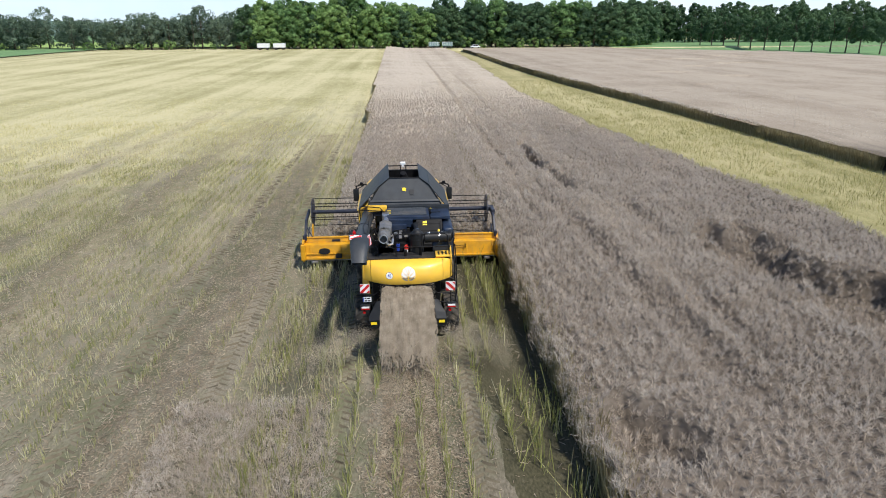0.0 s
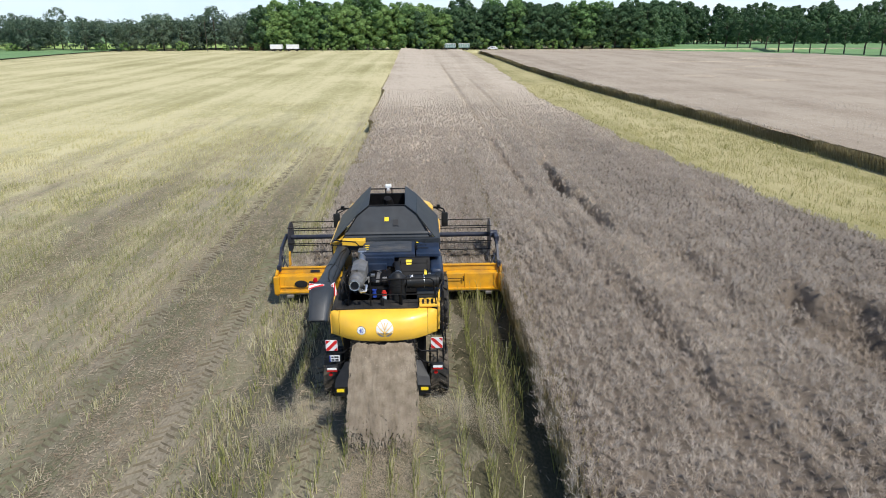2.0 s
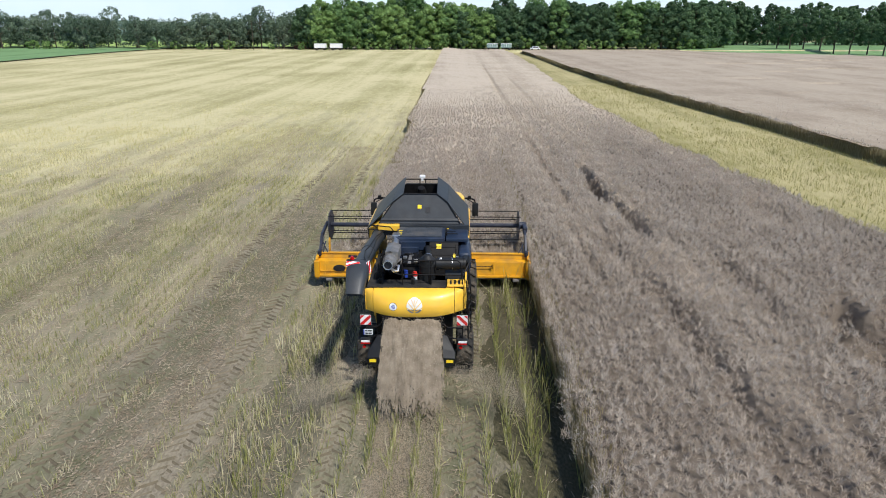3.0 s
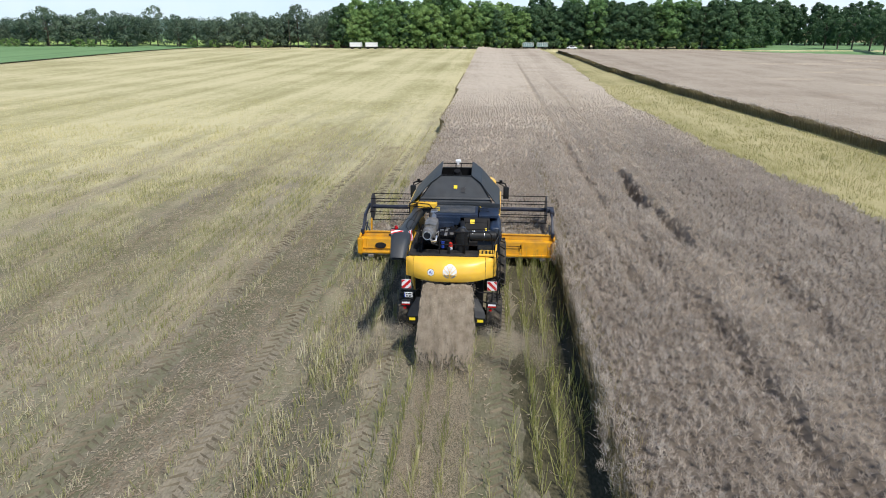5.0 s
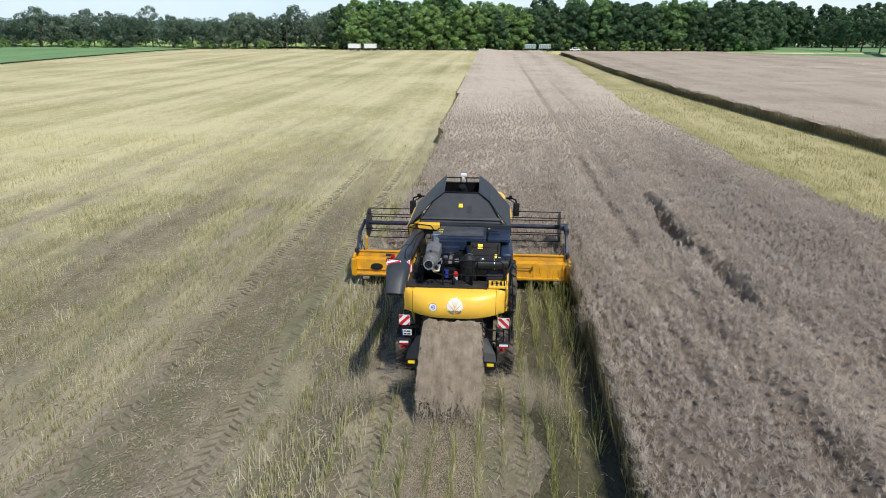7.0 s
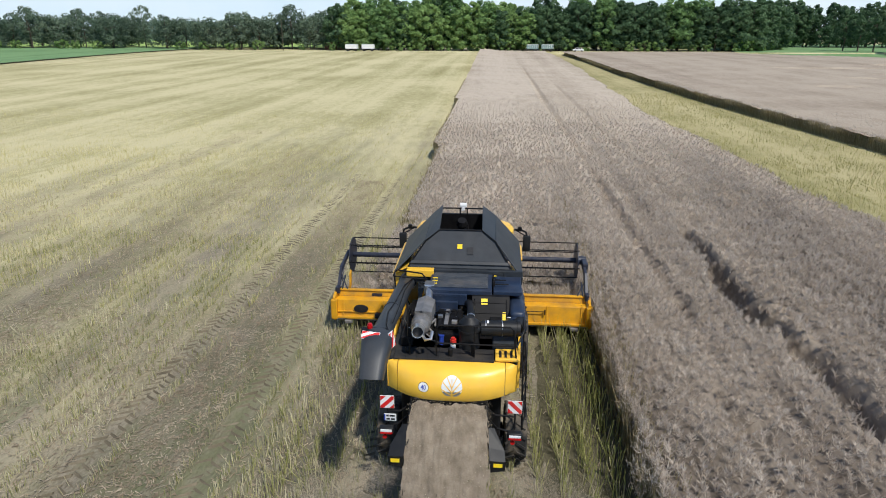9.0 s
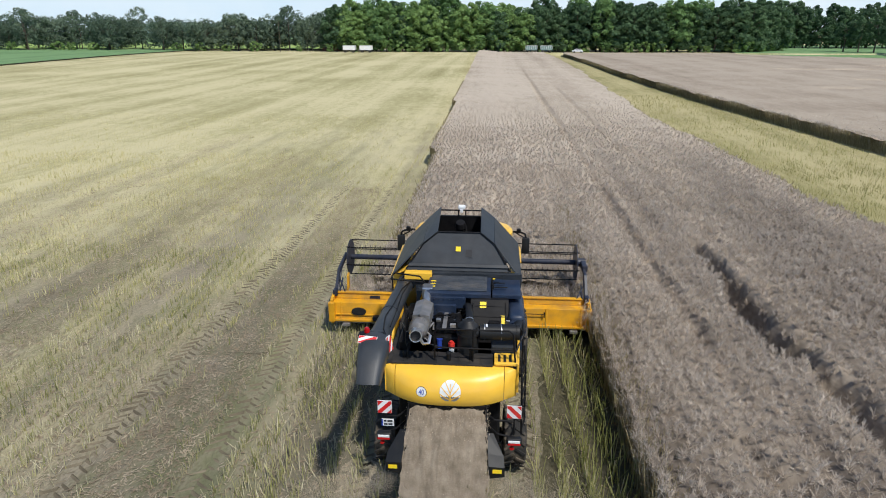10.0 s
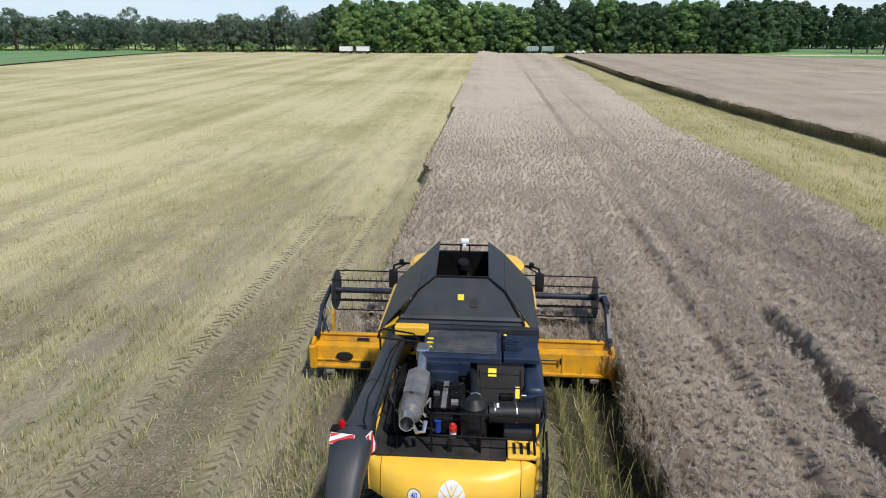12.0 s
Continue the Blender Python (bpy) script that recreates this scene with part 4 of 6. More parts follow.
num_mesh.transform(pose(-0.47, 0, 2.535, 90, 0, 0) @ Matrix.Diagonal((0.72, 1.0, 1.0, 1.0)))
for v in num_mesh.vertices:
    v.co.y = hood_y(v.co.x, v.co.z) - 0.013
num_mesh.materials.clear()
num_mesh.materials.append(M_PLATEBLUE)
number = new("speed_number", num_mesh)
number.parent = hood
# emblem: a plain oval leaf, silver above and pewter below, with bare veins
def oval_film(name, mat, label, below):
    bm = bmesh.new()
    n, rings = 40, 8
    grid = [[bm.verts.new((0.09 + 0.205 * k / rings * math.cos(a), 0, 2.565 + 0.21 * k / rings * math.sin(a))) for a in (2 * math.pi * i / n for i in range(n))] for k in range(1, rings + 1)]
    hub = bm.verts.new((0.09, 0, 2.565))
    for i in range(n):
        bm.faces.new((hub, grid[0][i], grid[0][(i + 1) % n]))
        for a, b in zip(grid, grid[1:]):
            bm.faces.new((a[i], b[i], b[(i + 1) % n], a[(i + 1) % n]))
    drop = [f for f in bm.faces if (f.calc_center_median().z < 2.485) != below]
    bmesh.ops.delete(bm, geom=drop, context="FACES")
    for v in bm.verts:
        v.co.y = hood_y(v.co.x, v.co.z) - 0.008
    return part(name, bm, mat, hood, label)


oval_film("emblem_leaf", M_SILVER, "silver upper half of an oval leaf emblem", False)
oval_film("emblem_leaf", M_PEWTER, "pewter lower half of an oval leaf emblem", True)
for x0, z0, x1, z1, w0, w1 in ((0, 2.35, 0, 2.72, 0.036, 0.010), (0, 2.40, 0.20, 2.53, 0.028, 0.016), (0, 2.40, -0.20, 2.53, 0.028, 0.016), (0, 2.47, 0.175, 2.665, 0.024, 0.014), (0, 2.47, -0.175, 2.665, 0.024, 0.014), (0, 2.56, 0.10, 2.755, 0.020, 0.012), (0, 2.56, -0.10, 2.755, 0.020, 0.012)):
    dx, dz = x1 - x0, z1 - z0
    ln = math.hypot(dx, dz)
    nx, nz = -dz / ln / 2, dx / ln / 2
    fs = [k / 6 for k in range(7)]
    side_a = [(0.09 + x0 + dx * f + nx * (w0 + (w1 - w0) * f), z0 + dz * f + nz * (w0 + (w1 - w0) * f)) for f in fs]
    side_b = [(0.09 + x0 + dx * f - nx * (w0 + (w1 - w0) * f), z0 + dz * f - nz * (w0 + (w1 - w0) * f)) for f in fs]
    on_hood(side_a + side_b[::-1], "emblem_vein", M_YELLOW, hood, "", 0.014, 1)
xx = -0.30
for w in (0.20, 0.16, 0.10, 0.26, 0.22):           # a line of small print
    on_hood([(xx, 2.325), (xx + w, 2.325), (xx + w, 2.350), (xx, 2.350)], "print_bar", M_INK_HOLE, hood, "", 0.006, 2)
    xx += w + 0.03
on_hood([(-0.46, 2.335), (-0.40, 2.33), (-0.32, 2.345), (-0.34, 2.385), (-0.40, 2.365), (-0.44, 2.375)], "print_mark", M_INK_HOLE, hood, "small black dealer mark", 0.006, 1)

# chassis and sides
part("chassis", joined(box(-1.02, 1.08, 0.62, 6.6, 0.95, 2.24, 0.05), box(-0.62, 0.68, 0.25, 0.70, 1.5, 2.24, 0.04), box(-0.95, 1.0, 0.55, 1.6, 2.24, 2.86, 0.03)), M_BLACK, H)
# Left panel reaches low, out of view, to shade the ground beside it.
part("side_panel", joined(slab([(-1.12, 1.9, 1.0), (-1.46, 3.4, 0.9), (-1.46, 3.4, 2.85), (-1.20, 0.95, 2.70)], 0.05)), M_YELLOW, H, "yellow side panel")
part("side_panel", joined(slab([(1.38, 0.60, 2.84), (1.50, 3.4, 3.05), (1.50, 3.4, 1.75), (1.38, 0.60, 2.2)], 0.05)), M_YELLOW, H, "yellow side panel")
part("side_panel", loft([[(-1.30, 3.42, 1.5), (-1.30, 6.1, 1.6), (-1.30, 6.1, 3.3), (-1.30, 3.42, 3.62)], [(-1.56, 3.42, 1.6), (-1.60, 6.0, 1.7), (-1.60, 5.9, 3.2), (-1.52, 3.42, 3.60)]]), M_YELLOW, H, "yellow front side panel")
part("side_panel", loft([[(1.36, 3.42, 1.5), (1.36, 6.1, 1.6), (1.36, 6.1, 3.3), (1.36, 3.42, 3.12)], [(1.54, 3.42, 1.6), (1.62, 6.0, 1.7), (1.62, 5.9, 3.2), (1.54, 3.42, 3.10)]]), M_YELLOW, H, "yellow front side panel")
part("tank_skirt", joined(slab([(-1.56, 3.22, 3.63), (-1.20, 3.22, 3.80), (-1.20, 5.7, 3.80), (-1.62, 5.7, 3.55)], 0.03)), M_YELLOW, H, "sloping yellow skirt of the grain tank")
part("tank_skirt", joined(slab([(1.42, 4.5, 3.80), (1.60, 4.5, 3.58), (1.62, 5.6, 3.58), (1.42, 5.6, 3.80)], 0.03)), M_YELLOW, H, "sloping yellow skirt of the grain tank")
part("tank_ledge", box(-1.20, -0.55, 3.02, 3.22, 3.62, 3.80, 0.02), M_YELLOW, H, "yellow ledge behind the tank")

# grain tank with raised extension
BASE_Z, TOP_Z = 3.80, 4.66
tank = part("grain_tank", joined(
    slab([(-1.18, 3.20, BASE_Z), (1.27, 3.20, BASE_Z), (0.90, 3.52, 4.36), (0.56, 3.66, 4.60), (-0.45, 3.66, 4.60), (-0.78, 3.52, 4.36)], 0.035)), M_GREY, H, "dark grey grain tank extension, raised and open")
part("tank_flap", joined(slab([(-1.50, 3.10, 3.72), (-0.80, 3.52, 4.40), (-0.80, 5.38, 4.50), (-1.50, 5.75, 3.72)], 0.03)), M_GREY, H, "dark grey sloping tank flap")
part("tank_flap", joined(slab([(1.56, 5.75, 3.68), (0.90, 5.38, 4.50), (0.90, 3.52, 4.40), (1.56, 3.10, 3.62)], 0.03)), M_GREY, H, "dark grey sloping tank flap")
part("tank_flap", joined(slab([(-0.81, 3.50, 4.37), (-0.47, 3.66, 4.63), (-0.52, 5.42, 4.76), (-0.82, 5.40, 4.48)], 0.025)), M_GREY, H, "folded upper tank flap")
part("tank_flap", joined(slab([(0.92, 5.40, 4.48), (0.55, 5.42, 4.76), (0.57, 3.66, 4.63), (0.91, 3.50, 4.37)], 0.025)), M_GREY, H, "folded upper tank flap")
part("tank_front", joined(slab([(1.4, 5.75, 3.7), (-1.35, 5.75, 3.7), (-0.52, 5.48, 4.52), (0.55, 5.48, 4.52)], 0.03)), M_GREY, H)
part("tank_trim", joined(pipe([(-1.18, 3.19, 3.82), (-0.78, 3.50, 4.385), (-0.45, 3.645, 4.62), (0.56, 3.645, 4.62), (0.90, 3.50, 4.385), (1.27, 3.19, 3.82)], 0.017, 6)), M_BLACK, tank, "black folded seam")
part("tank_crease", joined(slab([(-1.14, 3.205, 3.90), (1.23, 3.205, 3.90), (1.19, 3.255, 3.965), (-1.10, 3.255, 3.965)], 0.02)), M_GREY, tank, "pressed crease along the tank's foot")
part("tank_foot", joined(box(-1.16, 1.54, 3.10, 3.21, 3.46, 3.795, 0.012), *[box(-1.0 + 0.42 * k, -0.97 + 0.42 * k, 3.085, 3.10, 3.50, 3.78, 0.004) for k in range(6)]), M_GREY, H, "dark grey foot of the grain tank")
# Black on these two stands for the shade inside the tank.
part("tank_liner", joined(box(-1.0, 1.05, 3.7, 5.4, 3.55, 3.60, 0), box(-0.02, 0.03, 3.9, 5.3, 3.6, 3.64, 0)), M_BLACK, H, "tank floor, black for the shade inside")
part("tank_inner", loft([[(-0.62, 3.72, 4.5), (0.72, 3.72, 4.5), (0.66, 5.40, 4.5), (-0.62, 5.40, 4.5)], [(-1.1, 3.55, 3.62), (1.15, 3.55, 3.62), (1.15, 5.5, 3.62), (-1.1, 5.5, 3.62)]], False), M_BLACK, H, "inside of the grain tank, black for its shade")
heap = bmesh.new()
bmesh.ops.create_cone(heap, cap_ends=True, segments=28, radius1=1.0, radius2=0.15, depth=0.35, matrix=Matrix.Translation((0.05, 4.5, 3.78)))
part("grain_heap", heap, M_GRAIN, H, "heap of black rapeseed in the tank", True)
part("fill_auger", joined(rod((0.03, 5.05, 3.6), (0.03, 4.7, 4.52), 0.085), rod((0.03, 4.72, 4.45), (0.03, 4.66, 4.56), 0.15, 0.11), *[rod((0.03, 5.0 - 0.08 * k, 3.75 + 0.2 * k), (0.03, 4.97 - 0.08 * k, 3.80 + 0.2 * k), 0.13) for k in range(4)]), M_BLACK, H, "black filling auger in the tank")
part("tank_crossbar", joined(rod((-0.52, 5.44, 4.66), (0.55, 5.44, 4.66), 0.02), rod((-0.06, 5.44, 4.66), (-0.06, 5.44, 4.1), 0.018), rod((0.13, 5.44, 4.66), (0.13, 5.44, 4.1), 0.018)), M_BLACK, H)
part("level_probe", rod((0.24, 4.2, 3.8), (0.19, 4.5, 4.5), 0.012), M_BLACK, H)
part("position_antenna", joined(box(-0.07, 0.12, 5.36, 5.52, 4.70, 4.80, 0.03), box(-0.02, 0.06, 5.34, 5.44, 4.62, 4.70, 0.01)), M_WHITE, H, "small white positioning antenna")


def decal(name, x0, x1, y, z, h, tilt, mat, parent, label):
    bm = box(x0, x1, -h / 2, h / 2, 0, 0.006, 0)
    return part(name, moved(bm, Matrix.Translation((0, y, z)) @ pose(0, 0, 0, tilt, 0, 0)), mat, parent, label)


decal("warning_label", -0.02, 0.10, 3.46, 4.262, 0.115, 60, M_LABEL, tank, "yellow warning label")
decal("tank_window", 0.225, 0.365, 3.400, 4.180, 0.17, 60, M_INK_HOLE, tank, "small square sight window")
decal("window_frame", 0.205, 0.385, 3.412, 4.171, 0.225, 60, M_GREY, tank, "frame of the sight window")

# engine deck
part("engine_floor", joined(box(-1.22, 1.36, 0.46, 3.2, 2.80, 2.86, 0.01)), M_GRIME, H, "dusty black engine deck")
part("deck_plate", joined(box(-1.12, 0.90, 0.38, 0.86, 2.88, 2.93, 0.012), *[box(-0.88 + 0.22 * k, -0.86 + 0.22 * k, 0.40, 0.84, 2.93, 2.945, 0) for k in range(8)]), M_GRIME, H, "dusty black rear deck plate")
cover = part("cooler_cover", joined(box(-0.60, 0.83, 2.12, 3.20, 3.58, 3.70, 0.02)), M_BLUE, H, "dark blue-grey cooler cover")
for k in range(9):
    part("cover_slat", moved(box(-0.53, 0.74, -0.045, 0.045, 0, 0.016, 0.006), Matrix.Translation((0, 2.29 + 0.104 * k, 3.705))), M_SLAT, cover)
for k in range(3):
    part("cover_label", box(-0.54, -0.42, 2.40 + 0.16 * k, 2.45 + 0.16 * k, 3.722, 3.727, 0), M_LABEL, cover, "small yellow label")
part("cover_apron", joined(box(-0.58, 0.28, 2.06, 2.12, 3.36, 3.62, 0.01), box(-0.42, 0.08, 2.00, 2.08, 3.12, 3.46, 0.015), *[rod((-0.52 + 0.11 * k, 2.055, 3.58), (-0.52 + 0.11 * k, 2.035, 3.58), 0.012, sides=6) for k in range(8)], box(-0.30, -0.04, 1.94, 2.02, 3.26, 3.30, 0.01), rod((-0.28, 1.96, 3.30), (-0.28, 1.96, 3.06), 0.014), rod((-0.06, 1.96, 3.30), (-0.06, 1.96, 3.06), 0.014), rod((-0.28, 1.95, 3.16), (-0.06, 1.95, 3.16), 0.012)), M_BLUE, cover, "blue-grey apron under the cover")
part("service_hatch", joined(box(0.86, 1.50, 2.20, 3.14, 3.56, 3.66, 0.015), box(0.90, 1.02, 2.9, 3.05, 3.66, 3.70, 0.01)), M_BLUE, H, "dark blue-grey service hatch")
part("hatch_rail", joined(rod((0.85, 2.45, 3.73), (1.20, 2.45, 3.73), 0.014), rod((0.85, 2.7, 3.73), (1.15, 2.7, 3.73), 0.012), rod((0.86, 2.4, 3.66), (0.86, 2.95, 3.76), 0.012), box(0.84, 0.90, 2.50, 2.62, 3.66, 3.76, 0.01)), M_BLACK, H)
part("hatch_label", box(0.87, 0.93, 2.98, 3.04, 3.705, 3.71, 0), M_LABEL, H, "small yellow label")
ebox_sides = [[(x, y, z) for y, z in ((2.16, 2.86), (1.46, 2.86), (1.48, 2.98), (2.04, 3.60), (2.16, 3.60))] for x in (0.40, 1.22)]
ebox = part("electrics_box", joined(loft(ebox_sides), box(0.80, 1.04, 1.62, 1.74, 3.16, 3.26, 0.02), rod((0.46, 1.98, 3.56), (0.46, 1.52, 3.05), 0.012), rod((1.16, 1.98, 3.56), (1.16, 1.52, 3.05), 0.012), box(0.62, 0.70, 1.53, 1.60, 3.02, 3.10, 0.01)), M_BLACK, H, "black engine electrics box with a sloping lid")
decal("box_label", 0.60, 0.74, 1.953, 3.512, 0.14, 48, M_LABEL, ebox, "yellow warning label")
decal("box_label", 1.07, 1.14, 1.732, 3.268, 0.20, 48, M_LABEL, ebox, "narrow yellow warning label")
for k in range(3):
    part("lid_rib", moved(box(-0.36, 0.36, -0.012, 0.012, 0, 0.010, 0.003), Matrix.Translation((0.80, 1.62 + 0.16 * k, 3.142 + 0.177 * k)) @ pose(0, 0, 0, 48, 0, 0)), M_BLACK, ebox)
part("box_latch", rod((1.16, 1.50, 3.36), (1.24, 1.50, 3.36), 0.016), M_ALU, ebox, "bright latch")
part("coolant_tank", joined(rod((1.36, 1.5, 3.12), (1.36, 2.75, 3.28), 0.23, sides=20), box(1.22, 1.56, 1.55, 3.12, 2.6, 3.46, 0.10, 3)), M_BLUE, H, "dark blue rounded side tank", True)

# exhaust
muff = part("silencer", joined(rod((-0.58, 1.72, 3.50), (-0.61, 0.66, 3.48), 0.19, sides=20), rod((-0.61, 0.66, 3.48), (-0.615, 0.50, 3.48), 0.19, 0.11, 20), rod((-0.555, 1.86, 3.50), (-0.56, 1.72, 3.50), 0.10, 0.175, 20), rod((-0.604, 0.86, 3.48), (-0.605, 0.82, 3.48), 0.202, sides=20)), M_SHIELD, H, "grey steel silencer with heat shield", True)
shield = loft([[(-0.75, y, z) for y, z in ((1.62, 3.42), (1.62, 3.70), (0.95, 3.70), (0.95, 3.42))], [(-0.60, 1.68, 3.73), (-0.58, 1.70, 3.74), (-0.60, 0.90, 3.74), (-0.62, 0.92, 3.73)], [(-0.38, 1.60, 3.42), (-0.38, 1.60, 3.69), (-0.40, 0.95, 3.69), (-0.40, 0.95, 3.42)]])
part("heat_shield", moved(shield, Matrix.Translation((0.0, 0, -0.01))), M_SHIELD, muff, "folded grey heat shield")
tip = bmesh.new()
bmesh.ops.create_cone(tip, cap_ends=False, segments=20, radius1=0.135, radius2=0.118, depth=0.24, matrix=Matrix.Translation((-0.62, 0.40, 3.52)) @ Vector((0.02, -0.24, 0.06)).to_track_quat("Z", "Y").to_matrix().to_4x4())
bmesh.ops.solidify(tip, geom=tip.faces[:], thickness=0.012)
part("tail_pipe", tip, M_ALU, muff, "bright steel tail pipe", True)
# Disc across the pipe; the throat's shade is its colour.
part("pipe_throat", rod((-0.62, 0.46, 3.505), (-0.62, 0.44, 3.51), 0.108), M_INK_HOLE, muff, "disc blackened for the shaded pipe throat")
part("exhaust_pipe", joined(pipe([(-0.57, 2.35, 3.60), (-0.57, 2.15, 3.62), (-0.56, 1.95, 3.56), (-0.555, 1.82, 3.50)], 0.085, 12), rod((-0.57, 2.42, 3.58), (-0.57, 2.28, 3.61), 0.13)), M_ALU, H, "bright exhaust pipe", True)
part("drain_pipe", joined(pipe([(-0.56, 0.52, 3.40), (-0.46, 0.34, 3.36), (-0.36, 0.36, 3.38), (-0.34, 0.46, 3.5)], 0.035, 8)), M_ALU, H, "bright bent drain pipe", True)
part("turbo_box", joined(box(-0.70, -0.46, 2.26, 2.56, 3.50, 3.74, 0.03)), M_ALU, H, "bright metal filter housing")

# air intake
part("air_filter", joined(rod((0.38, 0.98, 2.90), (0.38, 0.98, 3.48), 0.22, sides=24), rod((0.38, 0.98, 3.48), (0.38, 0.99, 3.60), 0.22, 0.10, 24), rod((0.38, 0.98, 3.30), (0.38, 0.98, 3.34), 0.235, sides=24)), M_PLASTIC, H, "black domed air filter", True)
part("intake_canister", joined(rod((0.62, 0.95, 3.36), (1.42, 1.00, 3.36), 0.165, sides=24), rod((0.45, 0.95, 3.34), (0.62, 0.95, 3.36), 0.11, sides=20), rod((1.36, 1.0, 3.36), (1.44, 1.3, 3.36), 0.13, sides=16)), M_PLASTIC, H, "black horizontal air canister", True)
for x in (0.70, 1.04, 1.34):
    part("canister_band", rod((x, 0.955 + 0.06 * (x - 0.62), 3.36), (x + 0.018, 0.957 + 0.06 * (x - 0.62), 3.36), 0.169, sides=24), M_ALU if x != 1.34 else M_BLACK, H, "bright clamp band")
part("canister_label", box(0.74, 0.78, 0.86, 0.98, 3.522, 3.530, 0), M_WHITE, H, "white label")
part("intake_duct", pipe([(0.40, 1.10, 3.40), (0.40, 1.28, 3.50), (0.39, 1.6, 3.46), (0.36, 1.95, 3.46), (0.30, 2.1, 3.4)], 0.085, 12), M_PLASTIC, H, "black intake duct", True)
part("duct_clamp", rod((0.40, 1.21, 3.475), (0.40, 1.235, 3.482), 0.094), M_ALU, H, "bright hose clamp")

# engine
part("engine_block", box(-0.36, 0.30, 1.05, 2.0, 2.86, 3.16, 0.04), M_BLACK, H, "oily black engine block")
part("valve_cover", box(-0.30, 0.22, 1.2, 1.95, 3.16, 3.28, 0.03), M_BLACK, H)
for k in range(4):
    part("cover_rib", box(-0.30 + 0.13 * k, -0.21 + 0.13 * k, 1.15, 1.95, 3.27, 3.31, 0.01), M_STEEL if k == 1 else M_BLACK, H)
part("side_duct", box(-1.05, -0.80, 0.95, 2.9, 2.86, 3.1, 0.03), M_BLACK, H)
part("fuel_pump", box(-0.30, 0.0, 0.98, 1.1, 2.9, 3.2, 0.03), M_BLACK, H)
er = random.Random(11)
for k in range(34):
    x0, y0, z0 = er.uniform(-1.0, 0.36), er.uniform(0.95, 2.0), er.uniform(2.95, 3.38)
    pts = [(x0, y0, z0)]
    for s in range(3):
        pts.append((min(0.4, max(-1.05, pts[-1][0] + er.uniform(-0.28, 0.28))), min(2.05, max(0.9, pts[-1][1] + er.uniform(-0.3, 0.3))), min(3.45, max(2.9, pts[-1][2] + er.uniform(-0.12, 0.15)))))
    part("hose", pipe(pts, er.uniform(0.009, 0.024), 6), er.choice((M_BLACK, M_BLACK, M_PLASTIC, M_PLASTIC, M_BLACK, M_BLACK, M_PLASTIC, M_STEEL)), H)
for k in range(12):
    x0, y0, z0 = er.uniform(-0.95, 0.3), er.uniform(1.0, 1.95), er.uniform(3.1, 3.32)
    s = er.uniform(0.03, 0.07)
    part("fitting", box(x0 - s, x0 + s, y0 - s * 0.7, y0 + s * 0.7, z0, z0 + s * 1.3, 0.01), er.choice((M_ALU, M_STEEL, M_BLACK, M_BLUE)), H)
for k in range(16):
    x0, y0, z0 = er.uniform(-0.98, 0.34), er.uniform(0.98, 2.0), er.uniform(3.05, 3.36)
    part("cable_end", rod((x0, y0, z0), (x0 + er.uniform(-0.05, 0.05), y0 - er.uniform(0.02, 0.06), z0 + 0.02), er.uniform(0.008, 0.014), sides=6), er.choice((M_ALU, M_WHITE, M_STEEL)), H)
for y0, z0 in ((1.82, 3.24), (1.66, 3.14), (1.50, 3.05)):
    part("loop_pipe", pipe([(-0.36, y0 + 0.1, z0), (-0.34, y0, z0 + 0.02), (0.0, y0 - 0.03, z0 + 0.03), (0.14, y0, z0 + 0.02), (0.16, y0 + 0.1, z0)], 0.012, 6), M_BLACK, H)
part("filler_cap", joined(rod((0.05, 0.92, 3.02), (0.05, 0.92, 3.10), 0.065), rod((0.05, 0.92, 3.10), (0.05, 0.92, 3.14), 0.045)), M_REDCAP, H, "red filler cap")
part("filler_neck", rod((0.05, 0.92, 2.9), (0.05, 0.92, 3.02), 0.055), M_WHITE, H, "white filler neck")
part("fuel_filter", joined(rod((-0.20, 0.98, 2.95), (-0.20, 0.98, 3.14), 0.05), rod((-0.20, 0.98, 3.14), (-0.20, 0.98, 3.17), 0.06)), M_BLUECAP, H, "blue fuel filter")
for x, y, h in ((0.02, 0.52, 0.16), (0.47, 0.56, 0.24), (-0.86, 0.60, 0.10)):
    part("breather", joined(rod((x, y, 2.92), (x, y, 2.92 + h), 0.045), rod((x, y, 2.92 + h), (x, y, 2.96 + h), 0.058, 0.04)), M_BLACK, H)
vent = part("vent_panel", joined(box(0.92, 1.38, 0.40, 0.84, 2.90, 2.97, 0.025)), M_YELLOW, H, "yellow vent panel")
for k in range(3):
    # Raised black bars carry the slots' shade.
    part("vent_slot", box(1.00 + 0.11 * k, 1.05 + 0.11 * k, 0.46, 0.74, 2.972, 2.978, 0), M_INK_HOLE, vent, "vent slot, a black bar for its shaded inside")
part("side_box", box(0.86, 1.36, 0.86, 1.30, 2.88, 3.10, 0.03), M_GREY, H, "dark grey box beside the deck")

# rails and ladder
part("guard_rail", joined(pipe([(-0.26, 0.50, 2.92), (-0.26, 0.50, 3.55), (-0.20, 0.50, 3.62), (1.20, 0.50, 3.62), (1.28, 0.50, 3.56), (1.34, 0.46, 2.95)], 0.019, 8), rod((-0.26, 0.50, 3.22), (1.31, 0.48, 3.22), 0.016), rod((0.50, 0.50, 2.92), (0.50, 0.50, 3.62), 0.016)), M_BLACK, H, "black tubular guard rail")
